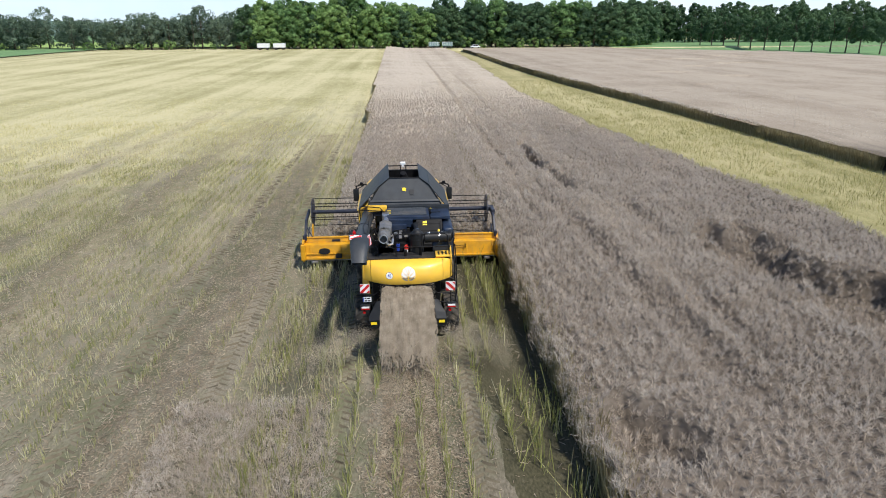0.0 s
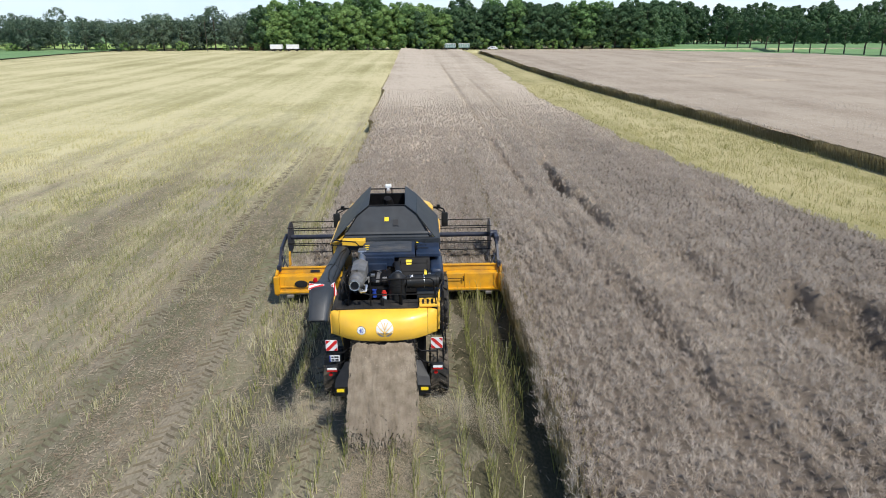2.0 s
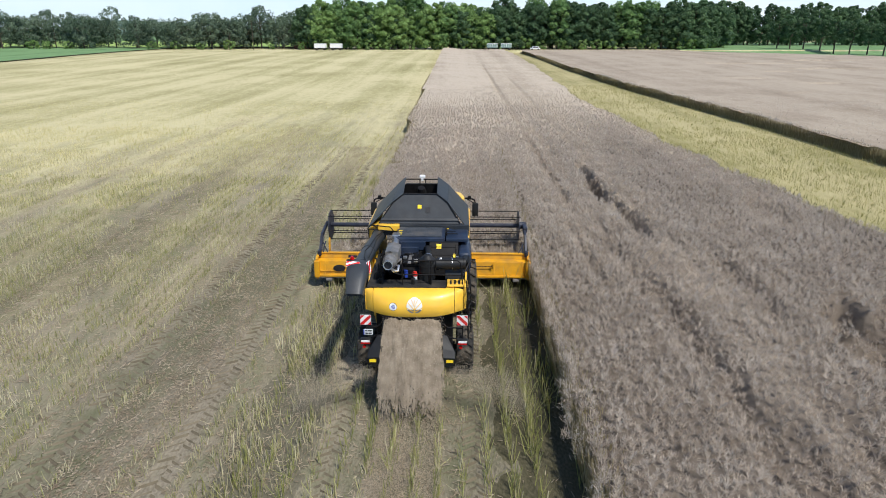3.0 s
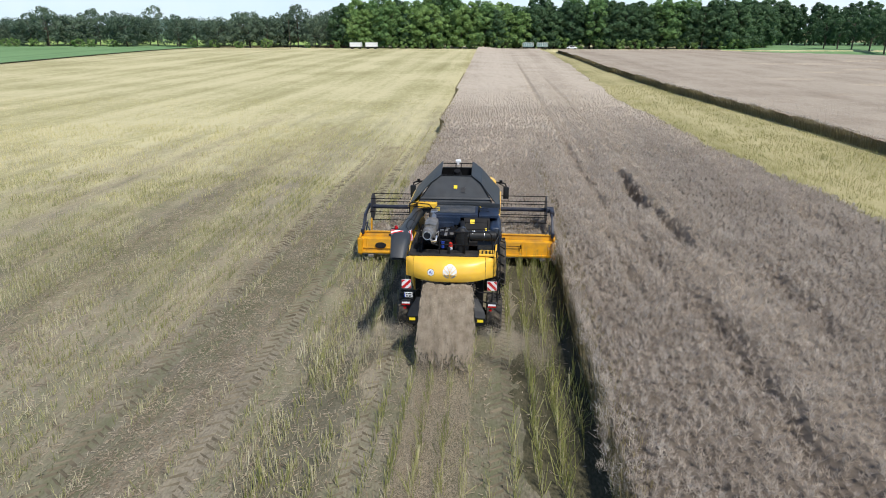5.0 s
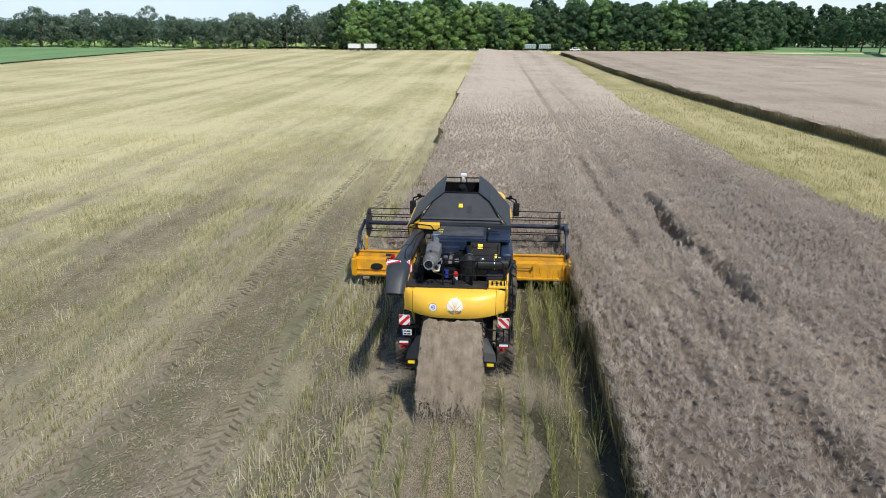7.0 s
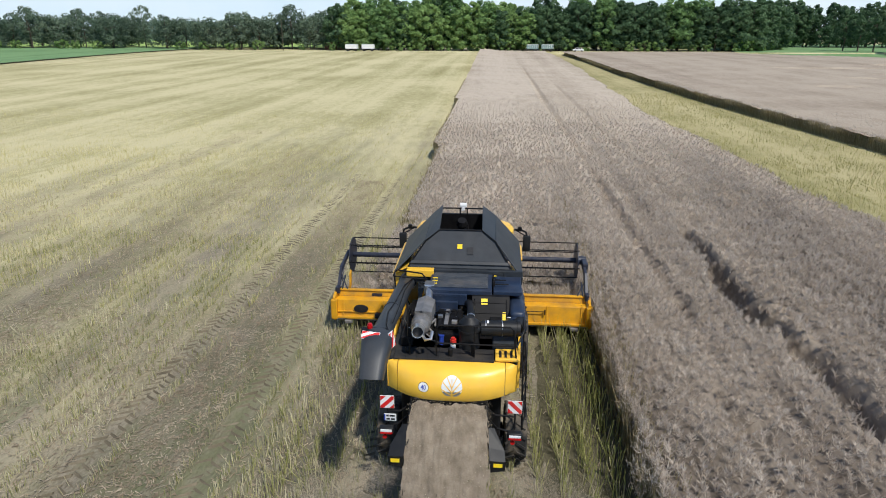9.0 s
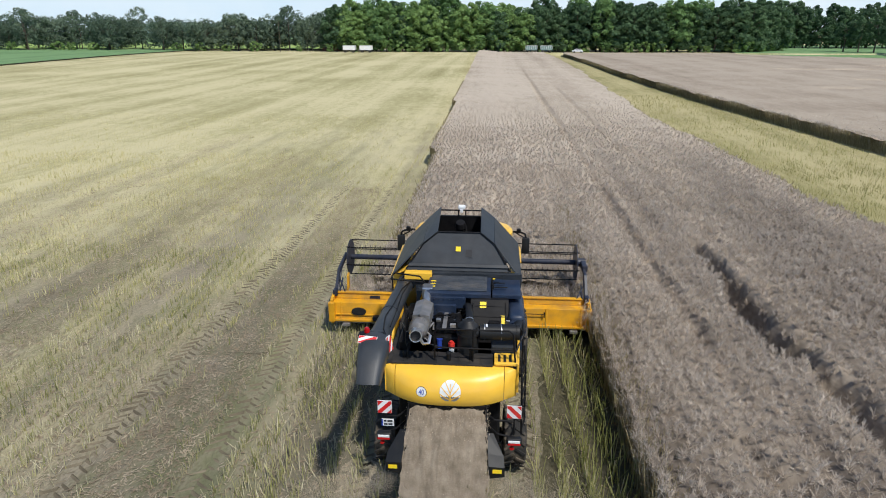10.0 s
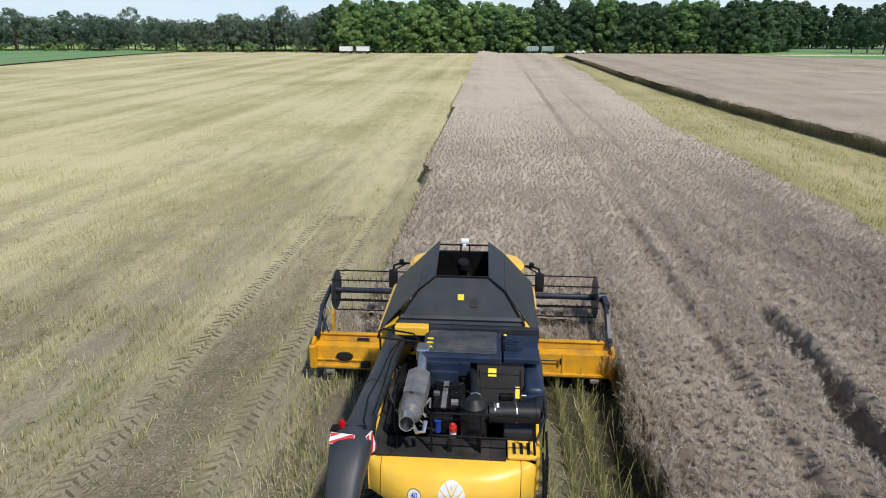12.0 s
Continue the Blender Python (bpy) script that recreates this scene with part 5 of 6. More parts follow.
part("guard_rail", joined(pipe([(-1.12, 2.9, 2.95), (-1.12, 2.5, 3.30), (-0.86, 0.72, 3.22), (-0.80, 0.55, 3.15), (-0.80, 0.50, 2.92)], 0.016, 8)), M_BLACK, H, "black tubular guard rail")
part("guard_rail", joined(pipe([(1.34, 0.46, 3.2), (1.50, 0.75, 3.45), (1.50, 1.35, 3.45), (1.48, 1.55, 3.2), (1.48, 1.6, 2.8)], 0.019, 8), rod((1.50, 0.9, 3.44), (1.50, 0.9, 2.8), 0.016)), M_BLACK, H, "black hoop rail at the ladder")
ladder = part("ladder", joined(pipe([(1.44, 0.32, 3.12), (1.47, 0.22, 2.7), (1.50, 0.18, 1.5)], 0.02, 6), pipe([(1.52, 0.74, 3.2), (1.56, 0.66, 2.7), (1.58, 0.62, 1.5)], 0.02, 6)), M_BLACK, H, "black rear access ladder")
for k in range(6):
    part("rung", rod((1.455 + 0.01 * k, 0.22, 2.85 - 0.25 * k), (1.545 + 0.01 * k, 0.66, 2.85 - 0.25 * k), 0.018), M_BLACK, ladder)
part("auger_bracket", joined(pipe([(-1.42, 2.72, 3.45), (-1.44, 2.72, 3.84), (-1.36, 2.72, 3.90), (-0.78, 2.60, 3.88), (-0.66, 2.55, 3.75)], 0.018, 8), rod((-1.42, 2.45, 3.86), (-0.70, 2.45, 3.80), 0.016), rod((-1.42, 2.45, 3.86), (-1.42, 2.72, 3.88), 0.016)), M_BLACK, H, "black bracket over the unloading auger")

# unloading auger, folded back
aug = part("unloading_auger", joined(rod((-1.20, 3.30, 3.42), (-1.235, -0.35, 3.78), 0.185, sides=24), rod((-1.222, 1.08, 3.64), (-1.223, 1.02, 3.645), 0.198, sides=24), rod((-1.20, 3.35, 3.40), (-1.20, 3.20, 3.43), 0.215, sides=24)), M_AUGER, H, "grey unloading auger tube folded to the rear", True)
def ring(cx, cy, cz, wx, wz, tilt):
    m = Matrix.Translation((cx, cy, cz)) @ pose(0, 0, 0, tilt, 0, 0)
    pts = []
    for k in range(20):
        a = 2 * math.pi * k / 20
        c, s = math.cos(a), math.sin(a)
        pts.append(tuple(m @ Vector((wx * math.copysign(abs(c) ** 0.6, c), 0, wz * math.copysign(abs(s) ** 0.6, s)))))
    return pts
spout = loft([ring(-1.235, -0.30, 3.775, 0.19, 0.19, 0), ring(-1.235, -0.52, 3.80, 0.27, 0.20, 8), ring(-1.24, -0.72, 3.76, 0.275, 0.215, 25), ring(-1.245, -1.02, 3.57, 0.235, 0.20, 48), ring(-1.25, -1.24, 3.37, 0.21, 0.18, 58), ring(-1.25, -1.225, 3.385, 0.19, 0.16, 58), ring(-1.245, -1.02, 3.56, 0.205, 0.17, 48)], False)
part("spout", spout, M_AUGER, aug, "grey discharge spout bent downwards", True)
# Cap in the spout, blackened for the shade within.
part("spout_throat", loft([ring(-1.245, -1.04, 3.545, 0.20, 0.17, 48), ring(-1.245, -1.02, 3.56, 0.01, 0.01, 48)]), M_INK_HOLE, aug, "inner cap of the spout, black for its shade")
part("hydraulic_line", joined(pipe([(-1.02, 3.0, 3.62), (-1.14, 2.2, 3.73), (-1.16, 1.1, 3.84), (-1.20, 0.4, 3.92), (-1.12, -0.3, 3.98), (-1.05, -0.5, 3.96)], 0.012, 6), pipe([(-1.06, 2.9, 3.58), (-1.10, 2.0, 3.70), (-1.06, 1.0, 3.80), (-1.05, 0.0, 3.88)], 0.010, 6)), M_BLACK, aug, "black hydraulic line")


def warning_board(name, w, h, m, parent, slant, label):
    """A white board with red slanting bands."""
    board = part(name, moved(box(-w / 2, w / 2, 0, 0.015, -h / 2, h / 2, 0.003), m), M_WHITE, parent, label)
    a, b = w / 2 - 0.006, h / 2 - 0.006
    s = slant

    def band(lo, hi):
        """The part of the board where lo < u < hi, u running across the slant."""
        poly = [(-a, -b), (a, -b), (a, b), (-a, b)]
        for lim, sign in ((lo, 1), (hi, -1)):
            out = []
            for i in range(len(poly)):
                p, q = poly[i], poly[(i + 1) % len(poly)]
                up, uq = sign * (p[0] / a + s * p[1] / b - lim), sign * (q[0] / a + s * q[1] / b - lim)
                if up >= 0:
                    out.append(p)
                if up * uq < 0:
                    k = up / (up - uq)
                    out.append((p[0] + k * (q[0] - p[0]), p[1] + k * (q[1] - p[1])))
            poly = out
        return poly
    for lo, hi in ((-2.2, -1.15), (-0.32, 0.5), (1.3, 2.2)):
        poly = band(lo, hi)
        if len(poly) > 2:
            bm = bmesh.new()
            bm.faces.new([bm.verts.new((px, -0.004, pz)) for px, pz in poly])
            part("red_band", moved(bm, m), M_RED, board)
    return board


warning_board("warning_board", 0.33, 0.15, Matrix.Translation((-1.34, -0.72, 3.965)) @ pose(0, 0, 0, -48, 5, 0), aug, -1, "red and white warning board on the spout")
warning_board("warning_board", 0.30, 0.13, Matrix.Translation((-0.965, -0.60, 3.84)) @ pose(0, 0, 0, -40, 80, 20), aug, 1, "narrow red and white warning board")
part("spout_lamp", joined(rod((-1.40, -0.45, 3.98), (-1.40, -0.45, 4.04), 0.05), rod((-1.40, -0.45, 4.04), (-1.40, -0.45, 4.07), 0.035)), M_LENS, aug, "small red lamp")
part("spout_mount", joined(box(-1.55, -1.06, -0.56, -0.40, 3.84, 3.98, 0.02)), M_BLACK, aug)

# boards, lamps, number plate
warning_board("warning_board", 0.285, 0.285, Matrix.Translation((-1.21, 0.0, 2.125)), H, -1, "red and white warning board")
warning_board("warning_board", 0.285, 0.285, Matrix.Translation((1.335, 0.0, 2.13)), H, 1, "red and white warning board")
plate = part("number_plate", box(-1.28, -1.03, -0.02, 0.0, 1.70, 1.86, 0.006), M_WHITE, H, "white number plate with illegible print")
part("plate_strip", box(-1.278, -1.252, -0.024, -0.02, 1.705, 1.855, 0), M_PLATEBLUE, plate, "blue strip of the plate")
for z0, spans in ((1.80, ((-1.23, -1.18), (-1.16, -1.06))), (1.725, ((-1.23, -1.16), (-1.14, -1.06)))):
    for a, b in spans:
        part("print_bar", box(a, b, -0.024, -0.02, z0, z0 + 0.04, 0), M_INK_HOLE, plate)
for x in (-1.20, 1.345):
    lamp = part("rear_lamp", box(x - 0.15, x + 0.15, -0.26, -0.12, 1.54, 1.69, 0.04, 3), M_PLASTIC, H, "black rear lamp housing", True)
    part("tail_lens", box(x - 0.125, x + 0.125, -0.275, -0.255, 1.555, 1.60, 0.008), M_LENS, lamp, "red tail lens")
    part("clear_lens", box(x - 0.115, x + 0.115, -0.275, -0.255, 1.605, 1.66, 0.008), M_WHITE, lamp, "clear lens")
    part("reflector", joined(rod((x - 0.04, -0.20, 1.46), (x - 0.04, -0.225, 1.46), 0.045, sides=20)), M_LENS, H, "round red reflector")
    sgn = -1 if x < 0 else 1
    part("lamp_bracket", joined(pipe([(sgn * 0.72, 0.3, 1.95), (sgn * 0.95, 0.05, 1.9), (x, 0.03, 1.9)], 0.022, 6), pipe([(sgn * 0.75, 0.3, 1.7), (sgn * 1.0, -0.05, 1.66), (x, -0.12, 1.63)], 0.022, 6), rod((x, 0.03, 2.2), (x, 0.03, 1.6), 0.018), rod((x - 0.04, -0.12, 1.56), (x - 0.04, -0.19, 1.46), 0.012)), M_BLACK, H, "black tube bracket")

# straw outlet and spreader plates
for sgn, x in ((-1, -0.72), (1, 0.80)):
    part("outlet_plate", slab([(x, 0.30, 2.24), (x, -0.04, 2.22), (x + sgn * 0.05, -0.55, 1.62), (x + sgn * 0.05, -0.40, 1.25), (x, 0.30, 1.4)], 0.02), M_BLACK, H, "black side plate of the straw outlet")
    sk = part("spreader_deflector", loft([[(x + sgn * 0.03, -0.36, 1.88), (x + sgn * 0.14, -0.33, 1.86), (x + sgn * 0.16, -0.31, 1.40), (x + sgn * 0.03, -0.33, 1.40)],
                                          [(x + sgn * 0.04, -0.66, 1.64), (x + sgn * 0.34, -0.64, 1.58), (x + sgn * 0.36, -0.56, 1.24), (x + sgn * 0.04, -0.60, 1.22)],
                                          [(x + sgn * 0.06, -0.86, 1.50), (x + sgn * 0.36, -0.82, 1.46), (x + sgn * 0.36, -0.78, 1.22), (x + sgn * 0.06, -0.82, 1.20)]]), M_PLASTIC, H, "dark blue-black spreader deflector")
    part("yellow_tag", moved(box(-0.085, 0.085, -0.004, 0.004, -0.04, 0.04, 0), Matrix.Translation((x + sgn * 0.22, -0.846, 1.39))), M_LABEL, sk, "small yellow label")
part("straw_drum", joined(rod((-0.7, 0.15, 1.95), (0.78, 0.15, 1.95), 0.20, sides=16), box(-0.72, 0.80, 0.0, 0.34, 2.10, 2.24, 0.02)), M_BLACK, H, "black straw chopper drum")
part("rear_axle", joined(box(-1.1, 1.15, 1.2, 1.45, 0.55, 0.80, 0.03), rod((-1.3, 1.32, 0.66), (1.35, 1.32, 0.66), 0.09)), M_BLACK, H)
part("undercarriage", joined(box(-0.85, 0.9, 1.7, 6.4, 0.55, 0.98, 0.05), rod((-1.5, 5.2, 0.95), (1.6, 5.2, 0.95), 0.2)), M_BLACK, H)


def wheel(name, x, y, r, w, sgn, label):
    e = new(name)
    e.parent = H
    e.matrix_basis = pose(x, y, r)
    tagged(e, label)
    prof = [(-0.5, 0.62), (-0.5, 0.86), (-0.42, 0.96), (-0.2, 0.985), (0.2, 0.985), (0.42, 0.96), (0.5, 0.86), (0.5, 0.62)]
    n = 40
    bm = bmesh.new()
    rings = [[bm.verts.new((u * w, math.cos(a) * v * r * 0.96, math.sin(a) * v * r * 0.96)) for u, v in prof] for a in (2 * math.pi * k / n for k in range(n))]
    for i in range(n):
        for j in range(len(prof) - 1):
            bm.faces.new((rings[i][j], rings[i][j + 1], rings[(i + 1) % n][j + 1], rings[(i + 1) % n][j]))
    part("tyre", bm, M_RUBBER, e, "dusty black tractor tyre", True)
    for k in range(18):
        for s in (-1, 1):
            a = 360 / 18 * (k + (0.5 if s > 0 else 0))
            part("lug", moved(box(-0.25 * w, 0.25 * w, -0.028, 0.028, 0, r * 0.055, 0.004, 1), pose(0, 0, 0, a, 0, 0) @ Matrix.Translation((s * w * 0.24, 0, r * 0.94)) @ pose(0, 0, 0, 0, 0, -s * 32)), M_RUBBER, e)
    part("rim", joined(rod((sgn * w * 0.30, 0, 0), (sgn * w * 0.22, 0, 0), r * 0.60, sides=28), rod((sgn * w * 0.40, 0, 0), (sgn * w * 0.2, 0, 0), r * 0.2, sides=16)), M_WHITE, e, "pale steel rim", True)
    return e


WHEELS = [(wheel("rear_wheel", -1.36, 1.32, 0.66, 0.50, -1, "rear steering wheel"), 0.66), (wheel("rear_wheel", 1.42, 1.32, 0.66, 0.50, 1, "rear steering wheel"), 0.66),
          (wheel("front_wheel", -1.42, 5.2, 0.95, 0.70, -1, "large front drive wheel"), 0.95), (wheel("front_wheel", 1.50, 5.2, 0.95, 0.70, 1, "large front drive wheel"), 0.95)]

# cab
part("cab", joined(box(-1.10, 1.15, 6.05, 7.5, 1.7, 3.45, 0.12, 3)), M_GLASS, H, "dark glazed cab", True)
part("cab_roof", loft([[(0.02 + 1.42 * c * k, 6.95 + 0.72 * s * k, z) for c, s in ((math.copysign(abs(math.cos(a)) ** 0.8, math.cos(a)), math.copysign(abs(math.sin(a)) ** 0.8, math.sin(a))) for a in (2 * math.pi * i / 36 for i in range(36)))] for k, z in ((0.92, 3.45), (1.0, 3.52), (1.0, 3.66), (0.93, 3.76), (0.6, 3.80))]), M_YELLOW, H, "yellow cab roof", True)
for sgn in (-1, 1):
    part("mirror", joined(box(sgn * 1.83 - 0.11, sgn * 1.83 + 0.11, 6.86, 6.98, 2.98, 3.46, 0.03)), M_PLASTIC, H, "black wing mirror", True)
    part("mirror_arm", joined(pipe([(sgn * 1.30, 7.0, 3.60), (sgn * 1.62, 7.0, 3.62), (sgn * 1.80, 6.96, 3.56), (sgn * 1.83, 6.93, 3.44)], 0.03, 8), rod((sgn * 1.50, 7.0, 3.60), (sgn * 1.80, 6.95, 3.44), 0.018), box(sgn * 1.62 - 0.06, sgn * 1.62 + 0.06, 6.95, 7.07, 3.57, 3.70, 0.02)), M_BLACK, H, "black mirror arm")
part("whip_aerial", rod((-1.83, 6.9, 3.5), (-1.83, 6.9, 3.95), 0.006), M_BLACK, H)
part("cab_steps", joined(box(-1.75, -1.25, 6.2, 7.1, 1.55, 1.62, 0.01), rod((-1.72, 6.2, 1.6), (-1.72, 6.2, 2.5), 0.02), rod((-1.72, 7.05, 1.6), (-1.72, 7.05, 2.5), 0.02), rod((-1.72, 6.2, 2.5), (-1.72, 7.05, 2.5), 0.02)), M_BLACK, H, "black platform at the cab door")
part("feeder_house", loft([[(-0.75, 6.2, 1.0), (0.8, 6.2, 1.0), (0.8, 6.2, 1.75), (-0.75, 6.2, 1.75)], [(-0.75, 7.2, 0.5), (0.8, 7.2, 0.5), (0.8, 7.2, 1.25), (-0.75, 7.2, 1.25)]]), M_YELLOW, H, "yellow feeder house")

# header
XL, XR = -4.10, 3.86
header = part("header_back", joined(
    slab([(XL, 7.12, 0.50), (XR, 7.12, 0.50), (XR, 7.22, 1.08), (XL, 7.22, 1.08)], 0.03), slab([(XL, 7.22, 1.08), (XR, 7.22, 1.08), (XR, 7.46, 1.12), (XL, 7.46, 1.12)], 0.03),
    slab([(XL, 7.46, 1.12), (XR, 7.46, 1.12), (XR, 7.50, 1.30), (XL, 7.50, 1.30)], 0.03), box(XL, XR, 7.46, 7.60, 1.29, 1.34, 0.015)), M_HEADER, H, "long yellow rear wall of the cutting header")
part("header_rail", joined(box(XL + 0.05, XR - 0.05, 7.06, 7.14, 0.50, 0.58, 0.015), box(XL + 0.05, -1.5, 7.11, 7.17, 0.70, 0.74, 0.008)), M_HEADER, header, "yellow box rail")
for x in (-3.85, -2.62, -1.66, 1.75, 2.55, 3.60):
    part("header_rib", slab([(x, 7.09, 0.52), (x + 0.05, 7.09, 0.52), (x + 0.05, 7.20, 1.10), (x, 7.20, 1.10)], 0.03), M_HEADER, header, "yellow upright rib")
part("drive_cover", moved(joined(rod((0, 0, 0), (0, -0.05, 0), 0.17, sides=24)), Matrix.Translation((-3.25, 7.14, 0.84)) @ Matrix.Diagonal((1.35, 1, 0.75, 1))), M_INK_HOLE, header, "raised black oval on the header wall")
part("drive_cover", joined(box(-2.80, -2.55, 6.98, 7.12, 0.56, 0.74, 0.03)), M_INK_HOLE, header, "black drive cover")
part("header_sign", box(-2.95, -2.62, 7.44, 7.455, 1.15, 1.24, 0), M_REEL, header, "small dark sign plate")
part("door_latch", joined(rod((1.85, 7.10, 0.95), (2.5, 7.10, 0.95), 0.012), box(2.48, 2.52, 7.07, 7.12, 0.85, 1.02, 0.005)), M_BLACK, header, "black latch rod")
for sgn, x in ((-1, XL), (1, XR)):
    part("end_plate", loft([[(x - 0.04, 7.08, 0.42), (x - 0.04, 9.4, 0.25), (x - 0.04, 9.6, 0.45), (x - 0.04, 8.2, 1.0), (x - 0.04, 7.6, 1.36), (x - 0.04, 7.1, 1.2)], [(x + 0.04, 7.08, 0.42), (x + 0.04, 9.4, 0.25), (x + 0.04, 9.6, 0.45), (x + 0.04, 8.2, 1.0), (x + 0.04, 7.6, 1.36), (x + 0.04, 7.1, 1.2)]]), M_HEADER, header, "yellow end plate")
    part("crop_divider", joined(loft([[(x - 0.07, 9.2, 0.2), (x + 0.07, 9.2, 0.2), (x + 0.07, 9.2, 0.7), (x - 0.07, 9.2, 0.7)], [(x - 0.01, 10.6, 0.12), (x + 0.01, 10.6, 0.12), (x + 0.01, 10.6, 0.2), (x - 0.01, 10.6, 0.2)]])), M_HEADER, header, "yellow crop divider")
    part("corner_box", box(x - 0.10, x + 0.10, 7.02, 7.20, 0.48, 1.14, 0.03), M_HEADER, header, "yellow corner box")
    part("skid_shoe", box(x - sgn * 0.45 - 0.12, x - sgn * 0.45 + 0.12, 7.0, 7.5, 0.36, 0.46, 0.02), M_STEEL, header, "rusty skid shoe")
    xi = x - sgn * 0.06
    part("reel_arm", joined(loft([[(xi - 0.04, 7.42, 1.30), (xi + 0.04, 7.42, 1.30), (xi + 0.04, 7.52, 1.42), (xi - 0.04, 7.52, 1.42)], [(xi - 0.04, 8.0, 1.78), (xi + 0.04, 8.0, 1.78), (xi + 0.04, 8.0, 1.92), (xi - 0.04, 8.0, 1.92)], [(xi - 0.04, 9.15, 1.95), (xi + 0.04, 9.15, 1.95), (xi + 0.04, 9.15, 2.08), (xi - 0.04, 9.15, 2.08)]]),
                            rod((xi, 7.7, 1.2), (xi, 8.4, 1.86), 0.035), box(xi - 0.07, xi + 0.07, 7.36, 7.56, 1.22, 1.44, 0.02), rod((xi - sgn * 0.12, 7.5, 1.32), (xi - sgn * 0.12, 8.0, 1.6), 0.025), rod((xi - sgn * 0.3, 7.5, 1.32), (xi, 8.0, 1.66), 0.02)), M_REEL, header, "blue-black reel arm")
part("knife_post", loft([[(-3.86, 8.2, 0.9), (-3.80, 8.2, 0.9), (-3.80, 8.4, 0.9), (-3.86, 8.4, 0.9)], [(-3.86, 8.3, 1.55), (-3.80, 8.3, 1.55), (-3.80, 8.44, 1.62), (-3.86, 8.44, 1.62)]]), M_HEADER, header, "yellow side knife post")
part("reel_motor", joined(rod((3.62, 9.0, 1.98), (3.92, 9.0, 1.98), 0.14), box(3.74, 3.92, 8.4, 9.1, 1.86, 2.08, 0.04)), M_REEL, header, "blue-black reel motor")
part("header_floor", slab([(XL, 7.2, 0.40), (XL, 9.35, 0.30), (XR, 9.35, 0.30), (XR, 7.2, 0.40)], 0.05), M_STEEL, header, "worn steel header table")
part("cross_auger", joined(rod((XL + 0.1, 7.95, 0.75), (XR - 0.1, 7.95, 0.75), 0.2, sides=20), *[rod((x, 7.95, 0.75), (x + 0.012, 7.97, 0.75), 0.32, sides=20) for x in np.arange(XL + 0.3, XR - 0.2, 0.42)]), M_STEEL, header, "steel cross auger")
part("header_hoop", pipe([(-1.75, 7.45, 1.32), (-1.85, 7.5, 1.75), (-1.72, 7.55, 1.98), (-1.58, 7.5, 1.75), (-1.62, 7.45, 1.32)], 0.02, 8), M_BLACK, header, "black hose hoop")
part("hydraulic_hose", joined(pipe([(1.62, 6.6, 1.5), (1.60, 7.0, 1.7), (1.58, 7.3, 1.5), (1.62, 7.4, 1.3)], 0.018, 6), pipe([(1.70, 6.6, 1.45), (1.70, 7.0, 1.6), (1.68, 7.3, 1.4), (1.72, 7.4, 1.2)], 0.018, 6)), M_BLACK, header, "black hydraulic hose")
part("knife_bar", box(XL, XR, 9.33, 9.42, 0.26, 0.32, 0.01), M_STEEL, header)

gp = scatter(XL + 0.15, XR - 0.15, 7.55, 9.5, 60)
gz = 0.72 + 0.35 * fbm(gp[:, 0] * 1.3, gp[:, 1] * 2.0, 3) + 0.10 * (gp[:, 1] - 7.55)
tagged(tufts(np.column_stack([gp, gz]), 0.30 * (0.75 + 0.5 * rng.random(len(gp))), M_POD, "gathered_crop", 10, H, 1.0, 0.09), "cut rape lying on the header table", kind="stuff")
reel = part("reel", joined(rod((XL + 0.22, 0, 0), (XR - 0.22, 0, 0), 0.085, sides=16)), M_REEL, H, "blue-black reel tube")
reel.matrix_basis = pose(0, 9.0, 1.98)
for x in (XL + 0.24, -1.4, 1.2, XR - 0.26):
    ends = x in (XL + 0.24, XR - 0.26)
    if ends:
        part("reel_disc", joined(rod((x - 0.012, 0, 0), (x + 0.012, 0, 0), 0.58, sides=30)), M_REEL, reel, "blue-black reel end disc")
    else:
        part("reel_spider", joined(*[rod((x, 0, 0), (x, math.cos(a) * 0.56, math.sin(a) * 0.56), 0.018, sides=6) for a in (k * math.pi / 3 for k in range(6))]), M_REEL, reel)
for k in range(6):
    a = k * math.pi / 3
    cy, cz = math.cos(a) * 0.57, math.sin(a) * 0.57
    tines = [rod((x, cy, cz), (x, cy * 1.02 + 0.0, cz * 1.02), 0.022, sides=6) for x in np.arange(XL + 0.35, XR - 0.3, 0.16)]
    part("bat", joined(rod((XL + 0.2, cy, cz), (XR - 0.2, cy, cz), 0.019, sides=8), *[rod((x, cy, cz), (x, cy + 0.10 * math.sin(a) , cz - 0.10 * math.cos(a)), 0.010, 0.006, 5) for x in np.arange(XL + 0.3, XR - 0.25, 0.17)], *tines), M_BLACK, reel, "reel bat with spring tines")

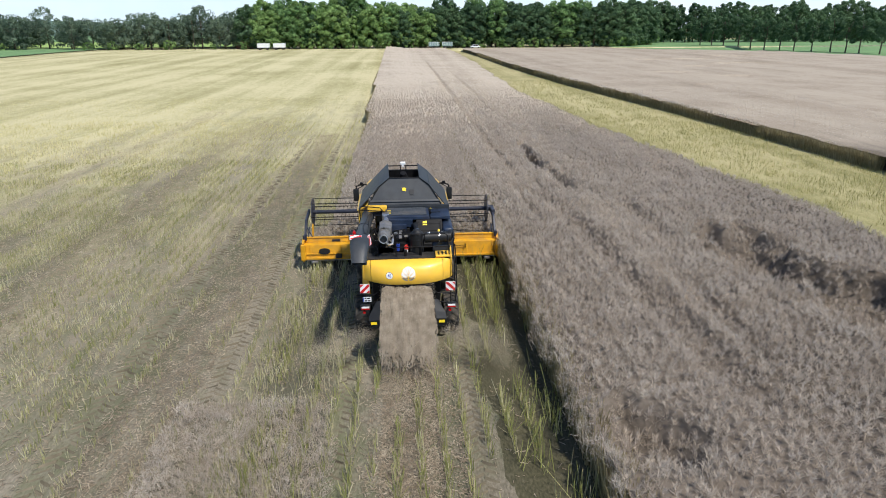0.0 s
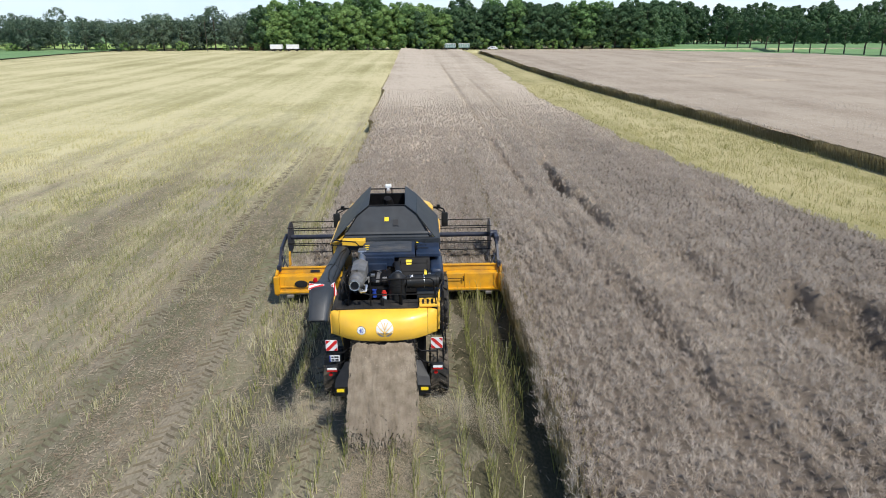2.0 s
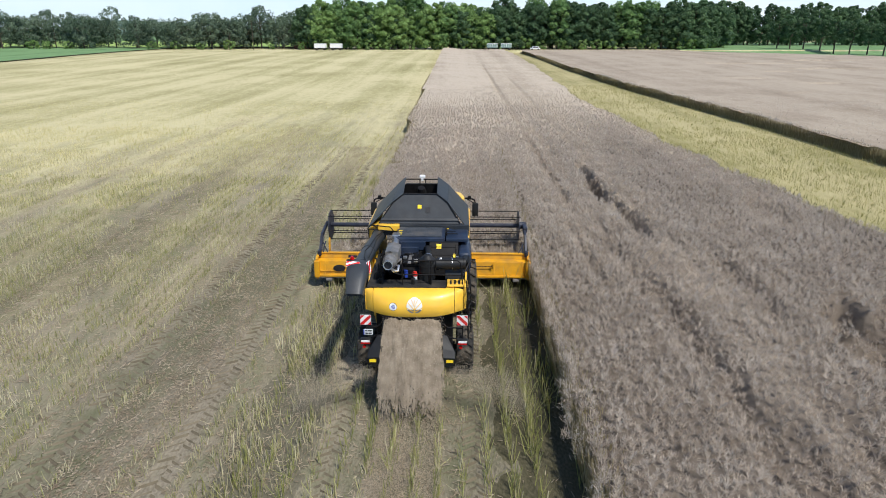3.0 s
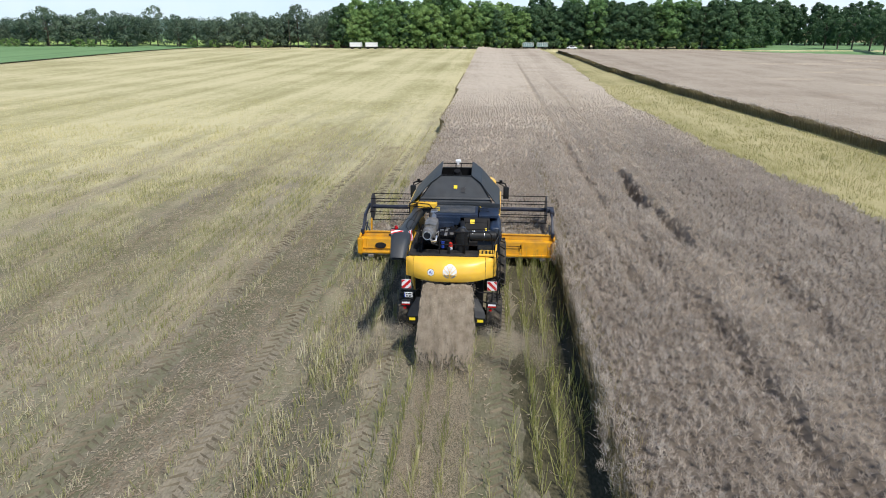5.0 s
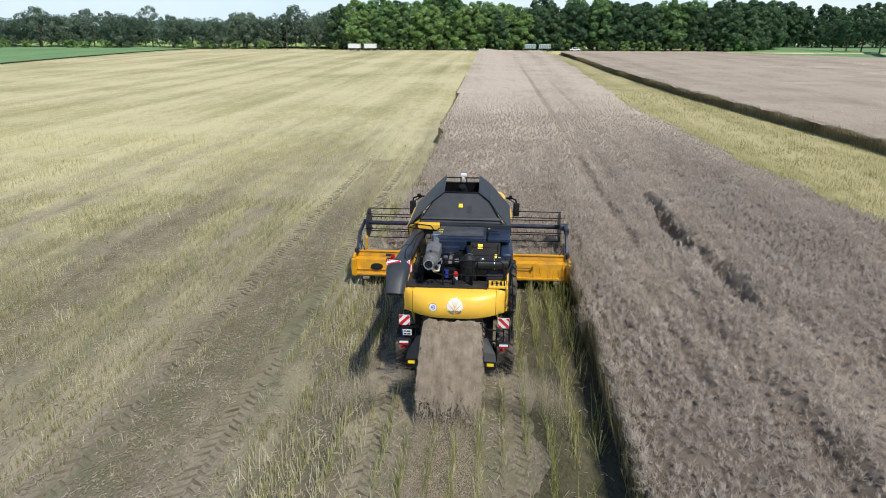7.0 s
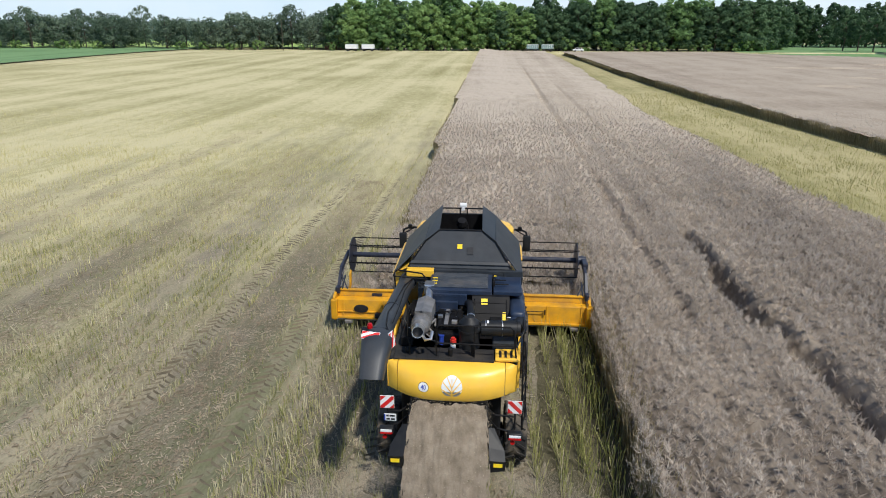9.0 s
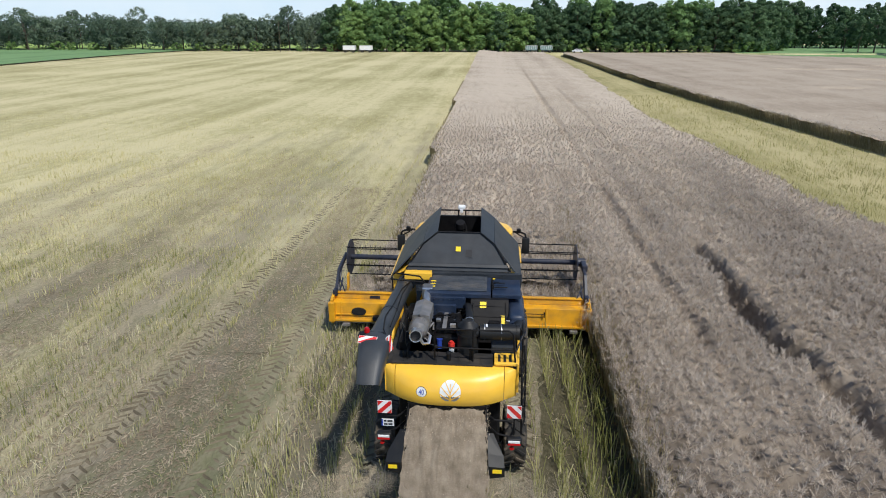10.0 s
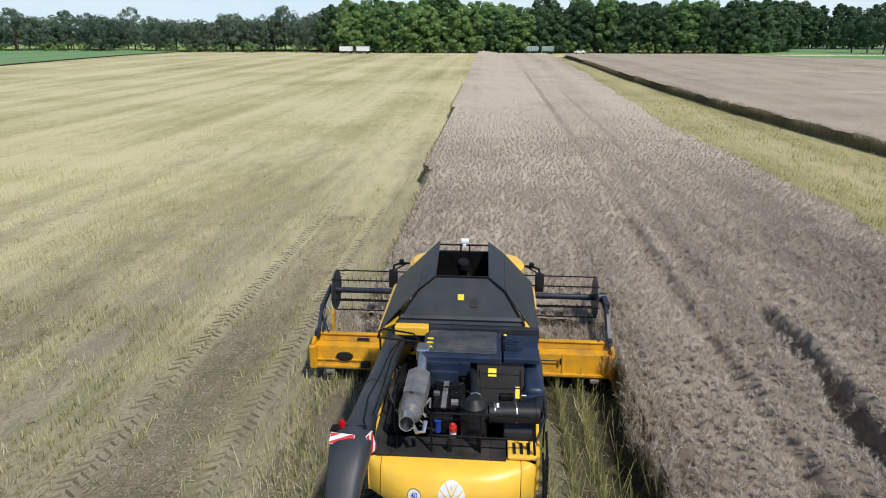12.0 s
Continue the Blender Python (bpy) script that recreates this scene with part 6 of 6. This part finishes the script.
# ---- straw and chaff thrown out behind ----


def chaff_cloud(seed, n, wx, wy, wz, ln):
    """A sheet of falling bits."""
    r = np.random.default_rng(seed)
    p = np.column_stack([(r.random(n) - 0.5) * wx + r.normal(0, 0.03, n), r.normal(0, wy, n), (r.random(n) - 0.5) * wz + r.normal(0, 0.10, n)])
    d = r.normal(size=(n, 3))
    d /= np.linalg.norm(d, axis=1)[:, None]
    s = np.cross(d, r.normal(size=(n, 3)))
    s /= np.linalg.norm(s, axis=1)[:, None]
    d = d * (ln * (0.3 + 0.9 * r.random(n)))[:, None]
    s = s * ((0.006 + 0.007 * r.random(n)))[:, None]
    v = np.stack([p - s, p + d, p + s], 1).reshape(-1, 3)
    ob = raw("chaff_burst", v, np.arange(len(v)).reshape(-1, 3), M_CHAFF)
    return tagged(ob, "burst of chopped straw falling behind the harvester", "straw", "thrown straw", "stuff")


CHAFF = [chaff_cloud(40 + k, 9000, 1.6, 0.10, 1.6, 0.016) for k in range(4)]
EVERY, FLIGHT = 0.23, 0.62
bursts = []
for k in range(56):
    t0 = -0.62 + k * EVERY
    ob = CHAFF[k] if k < 4 else copy_thing(CHAFF[k % 4], pose(0, 0, 0))
    bursts.append((t0, ob))


def burst_rows(t0, k):
    """Carried inside the machine, thrown down behind it, then left lying."""
    at = lambda t, y, z, tilt: (t, pose(START_X + 0.05, START_Y + SPEED * t + y, z, tilt, 0, 180 * (k % 2)))
    tilt_sign = 1 if k % 2 else -1
    rows = []
    if t0 > 0.3:
        rows += [at(0, 1.75, 1.6, tilt_sign * 88), at(t0 - 0.12, 1.65, 1.6, tilt_sign * 88)]
    keyed = [(0.0, 0.30, 1.95, 50), (0.15, -0.30, 1.72, 38), (0.3, -0.72, 1.28, 34), (0.45, -1.10, 0.78, 38), (FLIGHT, -1.55, 0.16, 72)]
    if t0 < 0:
        f = [np.interp(-t0, [q[0] for q in keyed], [q[i] for q in keyed]) for i in (1, 2, 3)]
        rows.append(at(0, float(f[0]), float(f[1]), tilt_sign * float(f[2])))
    for dt, y, z, tl in keyed:
        if t0 + dt > 0.02 and t0 + dt < 12.6:
            rows.append(at(t0 + dt, y, z, tilt_sign * tl))
    last = rows[-1]
    if last[0] < 12.3:
        lie = pose(0, 0, 0, (-1 if k % 2 == 0 else 1) * 16)
        m = Matrix.Translation((0, -0.2, -0.19)) @ last[1] @ lie
        rows.append((last[0] + 0.15, m))
        rows.append((12.7, m))
    return rows


def straw_stream():
    """The dense core of the thrown straw: a lumpy curtain from the outlet to the ground, ragged at its foot."""
    us, ts = np.linspace(-1, 1, 121), np.linspace(0, 1, 130)
    U, T = np.meshgrid(us, ts)
    half = 0.74 + 0.16 * T + 0.05 * (fbm(T * 9 + 3, U * 0 + 1, 3) - 0.5)
    X = 0.04 + U * half
    Y = 0.06 - 1.75 * T - 0.10 * (1 - U * U) + 0.07 * (fbm(U * 5 + 9, T * 7, 4) - 0.5)
    Z = 2.16 - 0.75 * T - 1.36 * T * T + 0.10 * (fbm(U * 6, T * 6 + 4, 4) - 0.5)
    i = np.arange(U.size).reshape(U.shape)
    q = np.stack([i[:-1, :-1], i[:-1, 1:], i[1:, 1:], i[1:, :-1]], -1).reshape(-1, 4)
    gap = fbm(U.ravel()[q].mean(1) * 40, T.ravel()[q].mean(1) * 30 + 7, 3) + 0.05 - 0.5 * np.clip((T.ravel()[q].mean(1) - 0.8) / 0.2, 0, 1) - 0.45 * np.clip((np.abs(U.ravel()[q].mean(1)) - 0.86) / 0.14, 0, 1)
    ob = raw("straw_stream", np.stack([X, Y, np.maximum(Z, 0.06)], -1).reshape(-1, 3), q[gap > 0.02 + 0.10 * rng.random(len(q)) + 0.75 * rng.random(len(q)) * np.clip((T.ravel()[q].mean(1) - 0.5) / 0.5, 0, 1)], M_STREAM, H, True)
    return tagged(ob, "dense tan curtain of chopped straw leaving the outlet", kind="stuff")


straw_stream()
litter("chaff_swath", [(-0.95, 0.6, 2, 17.5, 520, 0.07), (-1.3, 1.1, 2, 17.5, 120, 0.1)], None, M_STRAW, "swath of chopped straw lying behind the harvester")


def dust_plume(sgn, seed):
    """A thin veil of fine specks blown sideways by the spreader."""
    r = np.random.default_rng(seed)
    n = 30000
    u = r.random(n) ** 0.75
    p = np.column_stack([0.04 + sgn * (0.95 + 1.9 * u + r.normal(0, 0.10, n)), -0.75 - 0.75 * u + r.normal(0, 0.10 + 0.28 * u, n), 1.05 - 0.35 * u * u + r.normal(0, 0.08 + 0.26 * u, n)])
    d = r.normal(size=(n, 3))
    d *= (0.007 / np.linalg.norm(d, axis=1))[:, None]
    e = r.normal(size=(n, 3))
    e *= (0.007 / np.linalg.norm(e, axis=1))[:, None]
    p[:, 2] = np.maximum(p[:, 2], 0.1)
    v = np.stack([p - d, p + d, p + e], 1).reshape(-1, 3)
    ob = raw("dust_plume", v, np.arange(len(v)).reshape(-1, 3), M_CHAFF, H)
    return tagged(ob, "thin plume of chaff dust blown sideways", kind="stuff")


dust_plume(-1, 71)
dust_plume(1, 72)

# ---- far things ----


def trailer(x, y, ln, mat, label, open_frame=False):
    e = empty("trailer", label, "trailer", "trailers at the field's end", pose(x, y, float(ground_z(np.array([x]), np.array([y]))[0])))
    if open_frame:
        part("body", joined(box(-ln / 2, ln / 2, -1.1, 1.1, 0.95, 1.35, 0.03)), mat, e)
        for k in range(7):
            xx = -ln / 2 + 0.05 + k * (ln - 0.1) / 6
            part("stake", box(xx - 0.05, xx + 0.05, -1.12, -1.02, 1.3, 2.6, 0.01), M_WHITE, e, "white stake")
        part("side_rail", box(-ln / 2, ln / 2, -1.13, -1.03, 2.5, 2.62, 0.01), M_WHITE, e)
        part("side_board", box(-ln / 2, ln / 2, 0.95, 1.05, 1.3, 2.5, 0.01), mat, e)
    else:
        part("body", joined(box(-ln / 2, ln / 2, -1.15, 1.15, 0.9, 2.6, 0.05)), mat, e)
        part("side_rail", box(-ln / 2 - 0.03, ln / 2 + 0.03, -1.18, -1.14, 2.5, 2.6, 0.01), M_ALU, e)
    part("frame", box(-ln / 2 + 0.2, ln / 2 + 0.6, -0.5, 0.5, 0.6, 0.9, 0.02), M_BLACK, e)
    for xx in (-ln / 2 + 0.9, ln / 2 - 0.9):
        for yy in (-1.0, 1.0):
            part("wheel", rod((xx, yy - 0.15, 0.45), (xx, yy + 0.15, 0.45), 0.45, sides=16), M_RUBBER, e, "black tyre")
    return e


M_TRAILER = material("grey-green trailer paint", [(0.16, 0.24, 0.22), (0.24, 0.32, 0.30)], 2, 0.5)
trailer(-54.6, 271, 4.7, M_WHITE, "white box trailer standing at the field's end")
trailer(-48.2, 271, 4.7, M_WHITE, "white box trailer standing at the field's end")
trailer(14.5, 272, 4.3, M_TRAILER, "grey-green stake trailer with white stakes", True)
trailer(20.1, 272, 4.3, M_TRAILER, "grey-green stake trailer with white stakes", True)
car = empty("car", "small white car parked at the field's end", "car", m=pose(31.5, 270.5, 1.6))
part("body", joined(box(-2.0, 2.0, -0.85, 0.85, 0.35, 0.95, 0.15, 3), box(-1.1, 1.3, -0.75, 0.75, 0.9, 1.45, 0.2, 3)), M_WHITE, car, "", True)
part("side_window", box(-0.9, 1.1, -0.78, -0.74, 1.0, 1.35, 0.02), M_GLASS, car)
for xx in (-1.25, 1.25):
    for yy in (-0.8, 0.8):
        part("wheel", rod((xx, yy - 0.1, 0.33), (xx, yy + 0.1, 0.33), 0.33, sides=16), M_RUBBER, car)
M_BRICK = material("red brick", [(0.12, 0.05, 0.035), (0.18, 0.075, 0.05)], 3, 0.85)
M_ROOF = material("grey roof", [(0.08, 0.075, 0.07), (0.13, 0.12, 0.115)], 3, 0.8)
house = empty("house", "small red-brick house half hidden by trees", "house", m=pose(-66, 290, 1.6))
part("wall", box(-3.5, 3.5, -2.5, 2.5, -0.3, 3.2, 0.02), M_BRICK, house)
part("roof", loft([[(-3.9, -3, 3.1), (-3.9, 3, 3.1), (-3.9, 0, 5.6)], [(3.9, -3, 3.1), (3.9, 3, 3.1), (3.9, 0, 5.6)]]), M_ROOF, house)
for xx in (-2, 0, 2):
    part("window", box(xx - 0.5, xx + 0.5, -2.54, -2.48, 1.0, 2.2, 0.01), M_GLASS, house)
pole = empty("utility_pole", "thin weathered utility pole at the field's end", "pole", m=pose(-83, 275, 1.5))
part("pole", rod((0, 0, -0.3), (0, 0, 11.5), 0.14, 0.09), M_BARK, pole)


# ---- what moves ----
def motions():
    walk(harvester, [(0, pose(START_X, START_Y, 0)), (12, pose(START_X, START_Y + 12 * SPEED, 0))])
    for w, r in WHEELS:
        loc0 = w.matrix_basis.translation.copy()
        rate = math.degrees(SPEED / r)
        walk(w, [(0.5 * i, pose(*loc0, -rate * 0.5 * i, 0, 0)) for i in range(25)])
    walk(reel, [(0.4 * i, pose(0, 9.0, 1.98, -180 * 0.4 * i + 8, 0, 0)) for i in range(31)])
    for y0, ob in swaths:
        t = (y0 - (START_Y + 8.75)) / SPEED
        t = max(t, 0.02)
        rows = [(0, pose(0, y0, 0))] + ([(t - 0.05, pose(0, y0, 0))] if t > 0.1 else []) + [(t + 0.35, pose(0, y0 + 0.35, -1.9)), (12.7, pose(0, y0 + 0.35, -1.9))]
        walk(ob, rows)
    for k, (t0, ob) in enumerate(bursts):
        walk(ob, burst_rows(t0, k))


motions()
